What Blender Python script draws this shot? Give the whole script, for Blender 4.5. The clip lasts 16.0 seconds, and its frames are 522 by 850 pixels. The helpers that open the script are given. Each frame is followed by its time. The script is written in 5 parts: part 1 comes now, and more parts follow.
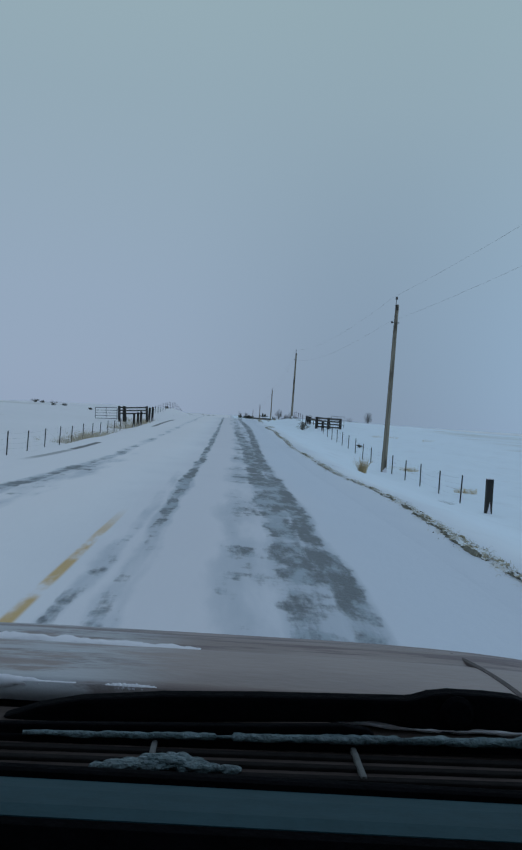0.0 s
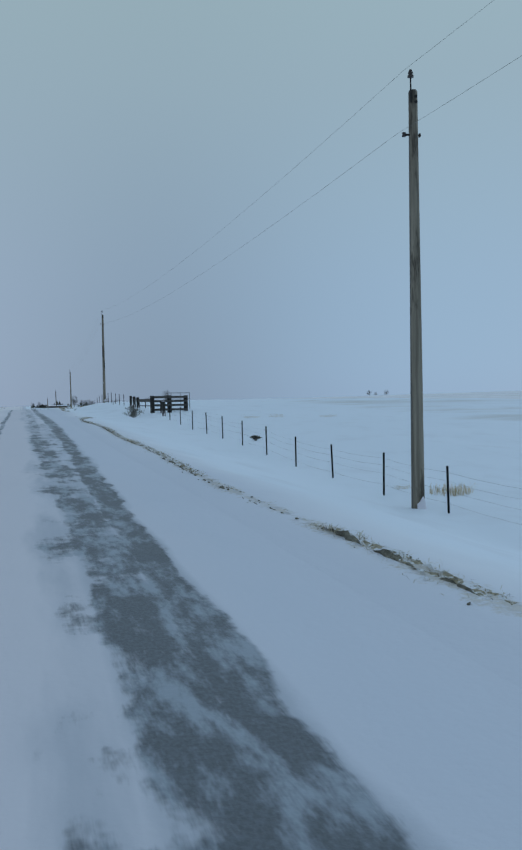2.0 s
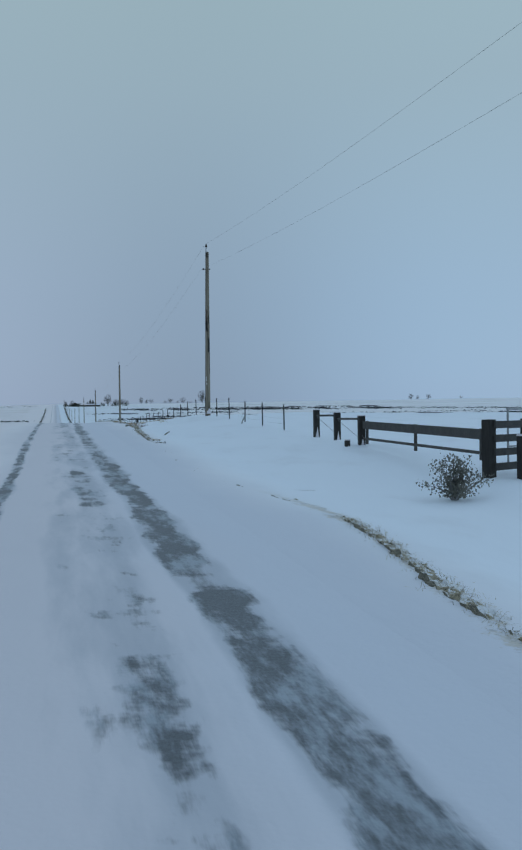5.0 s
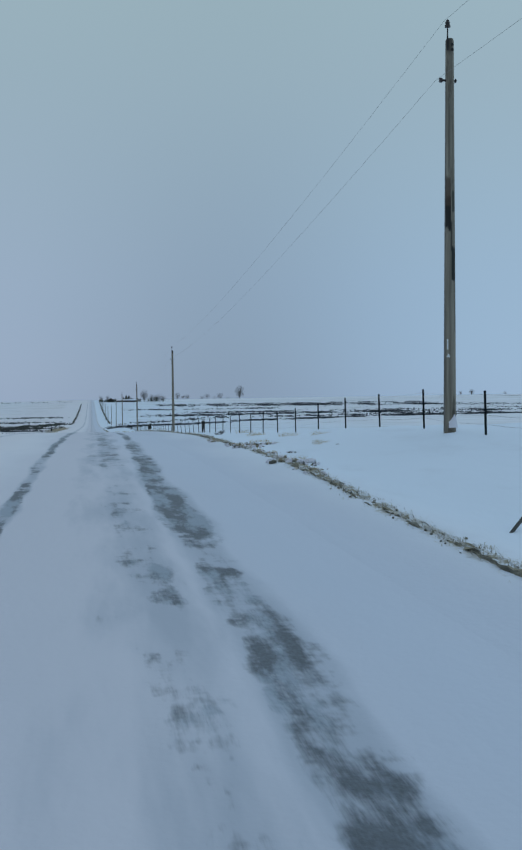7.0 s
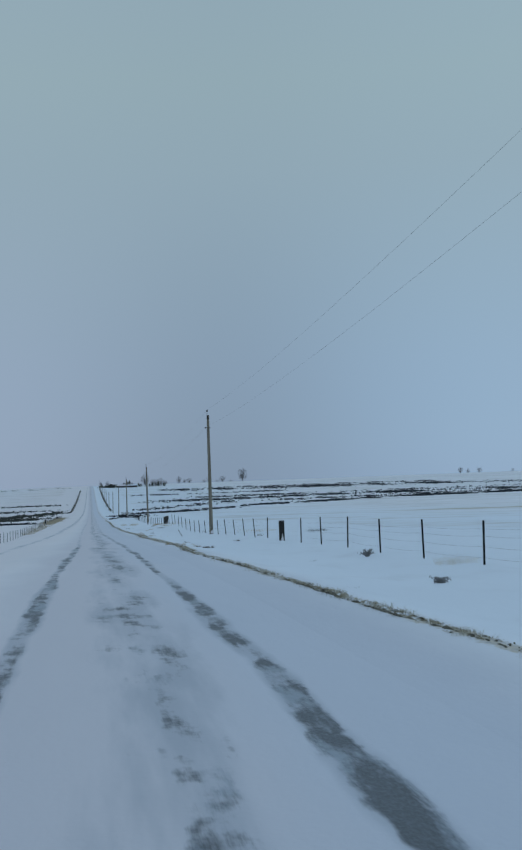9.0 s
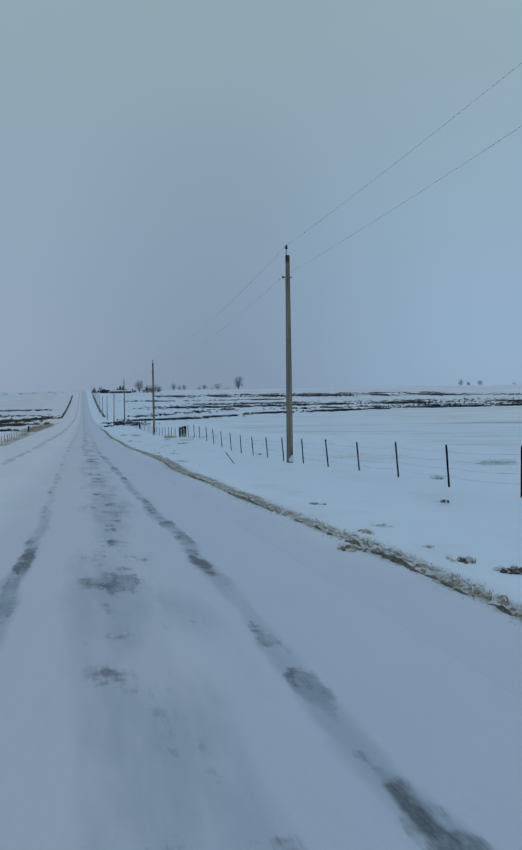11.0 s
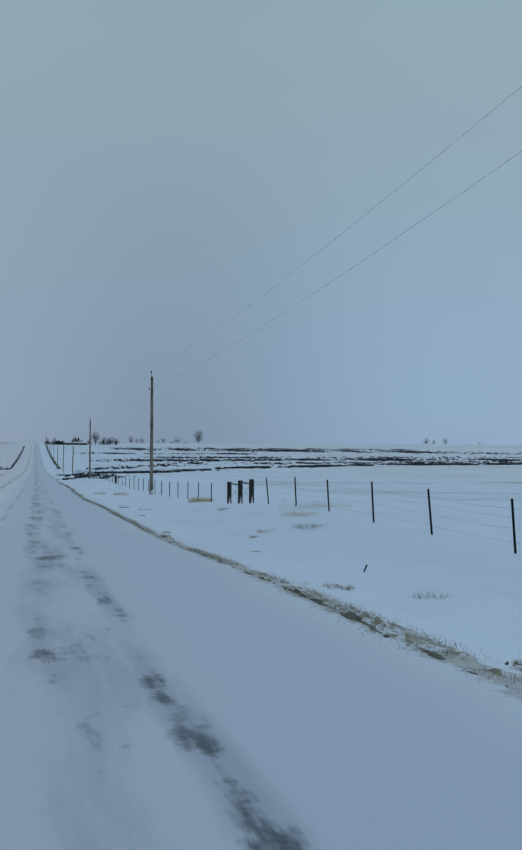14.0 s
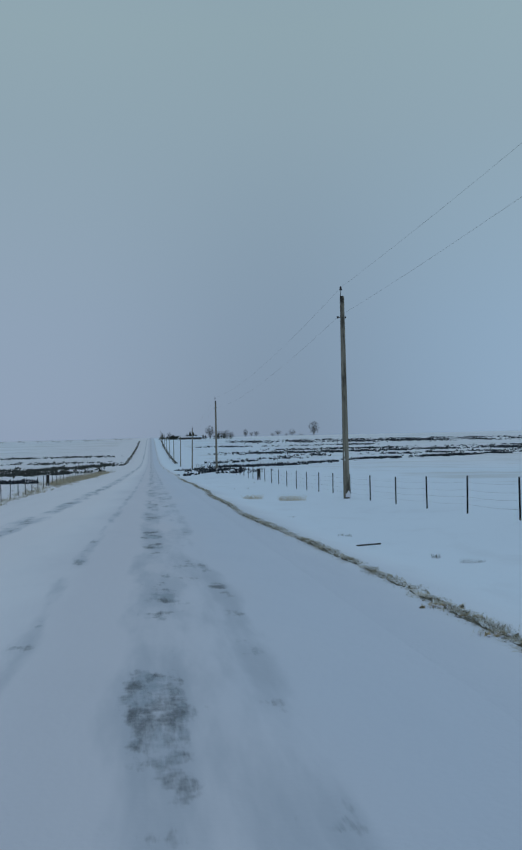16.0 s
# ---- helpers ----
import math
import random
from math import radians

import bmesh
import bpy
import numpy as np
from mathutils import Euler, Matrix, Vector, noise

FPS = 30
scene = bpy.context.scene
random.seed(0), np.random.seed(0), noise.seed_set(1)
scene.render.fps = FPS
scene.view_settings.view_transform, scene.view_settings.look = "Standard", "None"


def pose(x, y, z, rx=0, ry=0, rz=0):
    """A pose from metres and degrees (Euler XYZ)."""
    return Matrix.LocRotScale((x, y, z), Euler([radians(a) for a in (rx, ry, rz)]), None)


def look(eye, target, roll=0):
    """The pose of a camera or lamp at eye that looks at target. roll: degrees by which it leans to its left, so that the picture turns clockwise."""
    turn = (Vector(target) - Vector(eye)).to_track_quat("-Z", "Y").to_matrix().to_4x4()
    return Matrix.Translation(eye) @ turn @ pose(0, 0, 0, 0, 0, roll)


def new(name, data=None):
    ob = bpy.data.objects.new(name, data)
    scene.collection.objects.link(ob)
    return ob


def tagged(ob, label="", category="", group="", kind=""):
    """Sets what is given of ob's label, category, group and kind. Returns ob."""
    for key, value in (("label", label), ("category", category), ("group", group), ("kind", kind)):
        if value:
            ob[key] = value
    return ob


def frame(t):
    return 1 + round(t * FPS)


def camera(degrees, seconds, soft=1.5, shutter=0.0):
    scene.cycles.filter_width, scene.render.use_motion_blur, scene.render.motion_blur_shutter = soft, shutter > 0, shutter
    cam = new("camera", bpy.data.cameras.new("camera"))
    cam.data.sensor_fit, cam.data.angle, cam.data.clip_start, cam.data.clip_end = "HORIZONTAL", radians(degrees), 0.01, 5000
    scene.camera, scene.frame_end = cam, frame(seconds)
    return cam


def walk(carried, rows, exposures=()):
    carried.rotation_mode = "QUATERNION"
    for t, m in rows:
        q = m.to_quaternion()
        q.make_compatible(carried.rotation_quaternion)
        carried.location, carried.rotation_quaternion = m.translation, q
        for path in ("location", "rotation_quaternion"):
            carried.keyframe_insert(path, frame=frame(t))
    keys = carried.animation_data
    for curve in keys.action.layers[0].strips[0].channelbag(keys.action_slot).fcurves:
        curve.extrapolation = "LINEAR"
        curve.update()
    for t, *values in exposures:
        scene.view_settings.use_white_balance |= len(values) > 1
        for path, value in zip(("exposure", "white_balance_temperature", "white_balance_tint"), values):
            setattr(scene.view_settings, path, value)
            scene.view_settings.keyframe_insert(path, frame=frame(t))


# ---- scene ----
# The road runs along +y; the car drives at 14.8 m/s, the camera 1.5 m over the road.
cam = camera(30.0, 16.0, soft=2.1)
# seconds, x, y, z, yaw, pitch, roll
ROWS = (
    (0, -0.039, 0.00, -1.012, -1.83, 0.31, -3.78),
    (0.5, -0.031, 7.40, -0.847, -2.77, -0.34, -1.46),
    (1, -0.012, 14.80, -0.686, -7.13, 0.72, 1.68),
    (1.5, 0.021, 22.20, -0.701, -11.07, -1.92, 0.86),
    (2, 0.087, 29.60, -0.666, -13.71, -0.75, 1.81),
    (2.5, 0.032, 37.00, -0.430, -13.92, -0.44, 0.83),
    (3, 0.061, 44.40, -0.338, -12.53, -0.92, 2.17),
    (3.1, 0.014, 45.88, -0.188, -12.44, 0.25, 1.95),
    (3.2, 0.010, 47.36, -0.129, -11.92, -0.67, 1.44),
    (5.3, 0.005, 78.44, 0.806, -11.79, -0.63, 0.67),
    (5.5, -0.031, 81.40, 0.680, -10.88, -2.59, 0.08),
    (6, -0.034, 88.80, 0.884, -10.61, -0.85, -0.29),
    (6.5, -0.118, 96.20, 0.988, -10.18, 0.09, -0.43),
    (7, 0.087, 103.60, 1.259, -9.90, -0.87, 0.78),
    (7.5, 0.022, 111.00, 1.455, -10.77, -0.82, 0.07),
    (8, -0.127, 118.40, 1.542, -8.89, 0.92, -0.11),
    (8.5, -0.134, 125.80, 1.733, -10.10, 1.62, 1.05),
    (8.7, -0.094, 128.76, 1.830, -9.92, 4.12, 2.01),
    (10.8, -0.027, 159.84, 1.545, -10.23, -0.79, 0.93),
    (11, 0.024, 162.80, 1.531, -10.36, -1.39, 0.79),
    (11.5, 0.073, 170.20, 1.390, -10.61, -2.27, 2.69),
    (12, 0.103, 177.60, 1.192, -11.86, -0.77, 3.21),
    (12.5, 0.078, 185.00, 1.026, -12.23, -1.23, 2.48),
    (13, 0.030, 192.40, 0.769, -12.62, -0.12, 1.29),
    (13.5, 0.022, 199.80, 0.572, -13.26, -0.26, -0.06),
    (14, 0.065, 207.20, 0.401, -13.04, 1.92, -0.28),
    (14.5, 0.063, 214.60, 0.273, -11.43, 0.54, -0.47),
    (15, 0.102, 222.00, 0.009, -5.29, -1.44, 1.23),
    (15.5, 0.015, 229.40, -0.069, -5.29, 0.35, 1.66),
    (16, 0.130, 236.80, -0.190, -6.46, 1.51, 1.10),
)
walk(cam, [(t, pose(x, y, z, 90 + pitch, roll, yaw)) for t, x, y, z, yaw, pitch, roll in ROWS],
     ((0.0, -0.04), (2.0, 0.02), (6.0, 0.08), (8.0, 0.05), (8.6, -0.02), (11.0, -0.08), (12.0, -0.03), (13.0, -0.06), (14.0, -0.1), (15.0, -0.1), (16.0, -0.13)))

# ---- overcast winter daylight ----
world = bpy.data.worlds.new("overcast")
scene.world = world
world.use_nodes = True
wt = world.node_tree
wt.nodes.clear()
sky = wt.nodes.new("ShaderNodeTexSky")
sky.sky_type, sky.sun_disc = "NISHITA", False
sky.sun_elevation, sky.sun_rotation, sky.dust_density = radians(30), radians(60), 1.0
thin = wt.nodes.new("ShaderNodeBackground")
thin.inputs[1].default_value = 0.004
wt.links.new(sky.outputs[0], thin.inputs[0])
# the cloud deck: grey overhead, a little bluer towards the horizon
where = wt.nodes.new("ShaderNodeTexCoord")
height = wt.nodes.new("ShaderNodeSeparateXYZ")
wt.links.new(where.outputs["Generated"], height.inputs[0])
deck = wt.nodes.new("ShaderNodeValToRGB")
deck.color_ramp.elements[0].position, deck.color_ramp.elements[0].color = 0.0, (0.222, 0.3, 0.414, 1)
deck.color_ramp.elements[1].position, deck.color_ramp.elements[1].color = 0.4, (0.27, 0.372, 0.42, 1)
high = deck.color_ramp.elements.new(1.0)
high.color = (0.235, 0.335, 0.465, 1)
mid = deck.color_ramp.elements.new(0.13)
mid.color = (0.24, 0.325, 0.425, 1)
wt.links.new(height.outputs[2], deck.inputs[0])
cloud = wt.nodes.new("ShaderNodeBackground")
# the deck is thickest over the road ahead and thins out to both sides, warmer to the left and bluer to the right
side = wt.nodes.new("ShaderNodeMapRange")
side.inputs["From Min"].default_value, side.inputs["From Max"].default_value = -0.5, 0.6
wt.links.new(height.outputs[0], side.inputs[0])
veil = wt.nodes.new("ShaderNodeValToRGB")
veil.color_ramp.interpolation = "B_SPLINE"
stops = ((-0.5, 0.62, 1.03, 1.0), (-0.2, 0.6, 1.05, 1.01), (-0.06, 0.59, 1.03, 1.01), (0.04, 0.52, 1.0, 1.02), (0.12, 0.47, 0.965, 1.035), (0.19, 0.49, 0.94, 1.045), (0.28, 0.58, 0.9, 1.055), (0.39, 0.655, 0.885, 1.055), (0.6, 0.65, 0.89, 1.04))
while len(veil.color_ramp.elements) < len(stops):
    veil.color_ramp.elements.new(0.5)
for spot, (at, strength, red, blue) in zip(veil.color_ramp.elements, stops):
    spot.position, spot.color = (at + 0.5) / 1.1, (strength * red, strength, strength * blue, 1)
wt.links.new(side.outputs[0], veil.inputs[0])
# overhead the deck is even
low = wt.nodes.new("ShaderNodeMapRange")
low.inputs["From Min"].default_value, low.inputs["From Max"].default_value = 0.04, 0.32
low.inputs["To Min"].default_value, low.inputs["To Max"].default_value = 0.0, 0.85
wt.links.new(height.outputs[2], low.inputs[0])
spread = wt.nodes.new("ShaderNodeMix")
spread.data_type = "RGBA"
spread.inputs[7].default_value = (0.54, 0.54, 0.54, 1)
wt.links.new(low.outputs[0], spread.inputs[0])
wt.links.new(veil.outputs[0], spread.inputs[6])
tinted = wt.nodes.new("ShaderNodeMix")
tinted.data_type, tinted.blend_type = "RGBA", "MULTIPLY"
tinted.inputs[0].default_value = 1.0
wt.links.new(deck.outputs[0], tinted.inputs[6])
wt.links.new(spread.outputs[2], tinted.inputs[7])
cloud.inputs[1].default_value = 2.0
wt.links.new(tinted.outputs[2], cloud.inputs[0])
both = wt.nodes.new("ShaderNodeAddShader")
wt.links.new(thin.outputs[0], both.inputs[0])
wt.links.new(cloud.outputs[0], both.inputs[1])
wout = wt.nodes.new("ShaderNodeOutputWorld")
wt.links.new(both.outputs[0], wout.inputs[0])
sun = new("sun", bpy.data.lights.new("sun", "SUN"))
sun.data.energy, sun.data.angle, sun.data.color = 0.3, radians(60), (0.6, 0.78, 1.0)
sun.matrix_world = look((45, 26, 30), (0, 0, 0))

# ---- lie of the land: road profile, right fence line, fields ----
ROAD_Y = (-60, 0, 15, 30, 46, 60, 79, 89, 96, 104, 111, 118, 126, 140, 150, 163, 178, 200, 215, 237, 250, 272, 326, 400, 450, 500, 575, 650, 744, 850, 924, 1000, 1060, 1200, 1450, 1800, 6000)
ROAD_Z = (-3.6, -2.5, -2.2, -2.1, -1.7, -1.35, -.8, -.6, -.43, -.2, -.03, .13, .28, .33, .25, .03, -.35, -.93, -1.27, -1.78, -1.95, -2.2, -2.75, -3.3, -3.7, -3.9, -3.7, -2.3, 0, 3.2, 5.9, 8.8, 10.4, 12.6, 18.5, 22, 24)
FENCE_Y = (-60, 34, 47, 55, 62, 69, 76, 80, 92, 99, 104, 108, 112, 116, 120, 126, 130, 138, 145, 150, 156, 167, 180, 190, 198, 203, 210, 216, 224, 232, 240, 246, 252, 267, 276, 290, 305, 352, 428, 500)
FENCE_Z = (-3.9, -3.0, -2.7, -2.45, -2.0, -1.6, -1.33, -1.1, -.48, -.1, .1, .23, .37, .54, .73, .82, .8, .55, .22, .17, .05, -.13, -.4, -.68, -.85, -.98, -1.24, -1.31, -1.3, -1.2, -1.22, -1.42, -1.78, -2.08, -2.2, -2.38, -2.48, -2.5, -3.6, -4.0)


FENCE_X = ((-60, 130, 160, 180, 201, 276, 352, 430), (7.9, 7.9, 8.2, 8.5, 8.6, 8.5, 8.4, 8.6))


def eased(xs, zs, width):
    """A table of heights every metre, rounded over that width."""
    ys = np.arange(-60, 6001.0)
    z = np.interp(ys, xs, zs)
    k = np.exp(-0.5 * (np.arange(-3 * width, 3 * width + 1) / width) ** 2)
    pad = np.concatenate((np.full(3 * width, z[0]), z, np.full(3 * width, z[-1])))
    return ys, np.convolve(pad, k / k.sum(), "valid")


ROAD, BROAD, FENCE = eased(ROAD_Y, ROAD_Z, 4), eased(ROAD_Y, ROAD_Z, 45), eased(FENCE_Y, FENCE_Z, 3)
EDGE_R, EDGE_L, FENCE_R, FENCE_L, CENTRE = 3.0, -5.2, 8.1, -8.4, -1.1


def road_z(y):
    return np.interp(y, *ROAD)


def fence_x(y):
    """The right-hand fence line wanders a little from the road."""
    return float(np.interp(y, *FENCE_X))


def step(a, b, v):
    u = np.clip((np.asarray(v, float) - a) / (b - a), 0, 1)
    return u * u * (3 - 2 * u)


# where the grass line leaves its course: middle, reach and how far, in metres
EDGE_BENDS = ((8.0, 10.0, -0.22), (76.0, 6.0, -0.2), (87.5, 5.0, 0.75), (128.0, 26.0, 0.55), (176.0, 9.0, 0.26), (212.0, 17.0, 0.66), (249.0, 4.5, 0.17))


def edge_x(y):
    """Where the line of dead grass runs along the right edge of the road."""
    y = np.asarray(y, float)
    x = EDGE_R + 0.12 * np.sin(y * 0.11) + 0.07 * np.sin(y * 0.37 + 1)
    for middle, reach, much in EDGE_BENDS:
        x = x + much * np.exp(-((y - middle) / reach) ** 2)
    return x


def land(x, y):
    """Height of the snow surface beside the road (arrays or numbers)."""
    x, y = np.asarray(x, float), np.asarray(y, float)
    zr, far = np.interp(y, *ROAD), np.interp(y, *BROAD)
    past = step(430, 520, y)
    zf = np.interp(y, *FENCE) * (1 - past) + (zr - 0.3) * past
    tilt = x * 0.004 * step(200, 1300, y)
    # right of the road
    u = step(EDGE_R + 0.3, FENCE_R, x)
    right = zr + (zf - zr) * u - 0.12 * np.sin(np.pi * np.clip((x - EDGE_R) / (FENCE_R - EDGE_R), 0, 1))
    # slight crown of the carriageway
    crown = 0.045 * np.clip(1 - ((x - CENTRE) / 4.1) ** 2, 0, 1)
    right = right + crown
    # low berm of ploughed snow and dead grass along the edge
    right = right + (0.06 + 0.12 * np.exp(-((y - 132) / 18.0) ** 2)) * np.exp(-((x - edge_x(y)) / 0.6) ** 2) * (1 - step(300, 420, y)) * (1 - np.exp(-((y - 97) / 11.0) ** 4))
    v = step(FENCE_R + 2, FENCE_R + 90, x)
    right = right * (1 - v) + (far - 0.9 + tilt) * v
    # left of the road
    u = step(-EDGE_L + 0.2, -FENCE_L, -x)
    left = zr - np.interp(y, (0, 37, 50, 80, 90, 104, 108, 112, 116, 120, 124, 130, 135, 147, 165, 185, 200, 279, 300, 320, 420), (0.6, 0.66, 0.78, 0.76, 0.4, 0.05, -0.1, -0.12, -0.27, -0.4, -0.55, -0.75, -0.85, -1.0, -0.6, 0.3, 0.6, 0.48, 0.36, 0.14, 0.4)) * u + crown
    v = step(-FENCE_L + 2, -FENCE_L + 90, -x)
    left = left * (1 - v) + (far - 1.0 + tilt) * v
    return np.where(x > CENTRE, right, left)


# ---- materials ----
def mat(name, rough=0.7, metal=0.0):
    m = bpy.data.materials.new(name)
    m.use_nodes = True
    t = m.node_tree
    b = t.nodes["Principled BSDF"]
    b.inputs["Roughness"].default_value, b.inputs["Metallic"].default_value = rough, metal
    return m, t, b


class Nodes:
    """Short ways to wire nodes."""

    def __init__(self, tree):
        self.t = tree

    def put(self, kind, **props):
        n = self.t.nodes.new(kind)
        for key, value in props.items():
            n.inputs[key.replace("_", " ")].default_value = value
        return n

    def link(self, a, b):
        self.t.links.new(a, b)

    def coord(self, scale=(1, 1, 1), shift=(0, 0, 0)):
        c, m = self.t.nodes.new("ShaderNodeTexCoord"), self.t.nodes.new("ShaderNodeMapping")
        m.inputs["Scale"].default_value, m.inputs["Location"].default_value = scale, shift
        self.link(c.outputs["Object"], m.inputs[0])
        return m.outputs[0]

    def noise(self, size, detail=4, scale=(1, 1, 1), shift=(0, 0, 0), rough=0.55):
        n = self.put("ShaderNodeTexNoise", Scale=size, Detail=detail, Roughness=rough)
        self.link(self.coord(scale, shift), n.inputs["Vector"])
        return n.outputs["Fac"]

    def math(self, op, a, b=0.0, clamp=False):
        n = self.t.nodes.new("ShaderNodeMath")
        n.operation, n.use_clamp = op, clamp
        for k, v in enumerate((a, b)):
            if isinstance(v, (int, float)):
                n.inputs[k].default_value = v
            else:
                self.link(v, n.inputs[k])
        return n.outputs[0]

    def ramp(self, v, stops):
        n = self.t.nodes.new("ShaderNodeValToRGB")
        e = n.color_ramp.elements
        while len(e) < len(stops):
            e.new(0.5)
        for k, (at, c) in enumerate(stops):
            e[k].position = at
            e[k].color = (c, c, c, 1) if isinstance(c, (int, float)) else (*c, 1)
        self.link(v, n.inputs[0])
        return n.outputs[0]

    def remap(self, v, a, b, c=0.0, d=1.0):
        n = self.put("ShaderNodeMapRange", From_Min=a, From_Max=b, To_Min=c, To_Max=d)
        n.interpolation_type = "SMOOTHSTEP"
        self.link(v, n.inputs[0])
        return n.outputs[0]

    def mix(self, fac, a, b):
        n = self.t.nodes.new("ShaderNodeMix")
        n.data_type = "RGBA"
        if isinstance(fac, (int, float)):
            n.inputs[0].default_value = fac
        else:
            self.link(fac, n.inputs[0])
        for k, v in ((6, a), (7, b)):
            if isinstance(v, tuple):
                n.inputs[k].default_value = (*v, 1)
            else:
                self.link(v, n.inputs[k])
        return n.outputs[2]

    def bump(self, v, strength, distance):
        n = self.put("ShaderNodeBump", Strength=strength, Distance=distance)
        self.link(v, n.inputs["Height"])
        return n.outputs[0]

    def xyz(self):
        c, s = self.t.nodes.new("ShaderNodeTexCoord"), self.t.nodes.new("ShaderNodeSeparateXYZ")
        self.link(c.outputs["Object"], s.inputs[0])
        return s.outputs

    def rand(self):
        return self.t.nodes.new("ShaderNodeObjectInfo").outputs["Random"]


def plain(name, colour, rough=0.7, metal=0.0, vary=0.3, size=8.0, bump=0.2, stretch=(1, 1, 1), objects=False):
    """A surface of one colour with blotches, grain and fine relief."""
    m, t, b = mat(name, rough, metal)
    n = Nodes(t)
    dark = tuple(c * (1 - vary) for c in colour)
    light = tuple(min(1, c * (1 + vary)) for c in colour)
    v = n.math("ADD", n.math("MULTIPLY", n.noise(size, 5, stretch), 0.6), n.math("MULTIPLY", n.noise(size * 6, 3, stretch), 0.4))
    c = n.mix(n.remap(v, 0.3, 0.7), dark, light)
    if objects:
        c = n.mix(n.math("MULTIPLY", n.rand(), 0.5), c, tuple(k * 0.55 for k in colour))
    n.link(c, b.inputs["Base Color"])
    n.link(n.bump(n.noise(size * 5, 4, stretch), bump, 0.02), b.inputs["Normal"])
    return m


def snow_colour(n):
    """Drifted snow: large soft changes, small packed patches, a greyer traffic-packed lane; the lane's depth and the
    warm and blue sides paint uneven light into the colour.
    """
    c = n.mix(n.remap(n.noise(0.05, 4), 0.35, 0.65), (0.83, 0.83, 0.865), (0.91, 0.905, 0.94))
    x = n.xyz()[0]
    # field snow right of the road painted bluer for the light there
    c = n.mix(n.math("MULTIPLY", n.math("MULTIPLY", n.remap(x, 2.6, 4.5), n.remap(x, 150.0, 30.0)), 0.8), c, (0.815, 0.89, 0.98))
    c = n.mix(n.math("MULTIPLY", n.remap(n.noise(0.9, 5, (1, 0.45, 1)), 0.5, 0.75), 0.3), c, (0.66, 0.69, 0.75))
    x = n.math("ADD", x, n.math("MULTIPLY", n.math("SUBTRACT", n.noise(0.4, 4, (1, 0.3, 1), shift=(8, 3, 0)), 0.5), 1.6))
    # packed lane painted darker, warm to blue, after the light across the view
    packed = n.math("MULTIPLY", n.remap(x, -2.4, -0.6), n.remap(x, 4.2, 2.4))
    lane = n.mix(n.remap(x, -0.2, 1.8), (0.7, 0.66, 0.705), (0.62, 0.652, 0.745))
    c = n.mix(n.math("MULTIPLY", packed, 0.8), c, lane)
    # snow left of the road painted warmer for the light there
    return n.mix(n.math("MULTIPLY", n.math("MULTIPLY", n.remap(x, -0.8, -2.6), n.remap(x, -110.0, -20.0)), 0.75), c, (0.855, 0.795, 0.81))


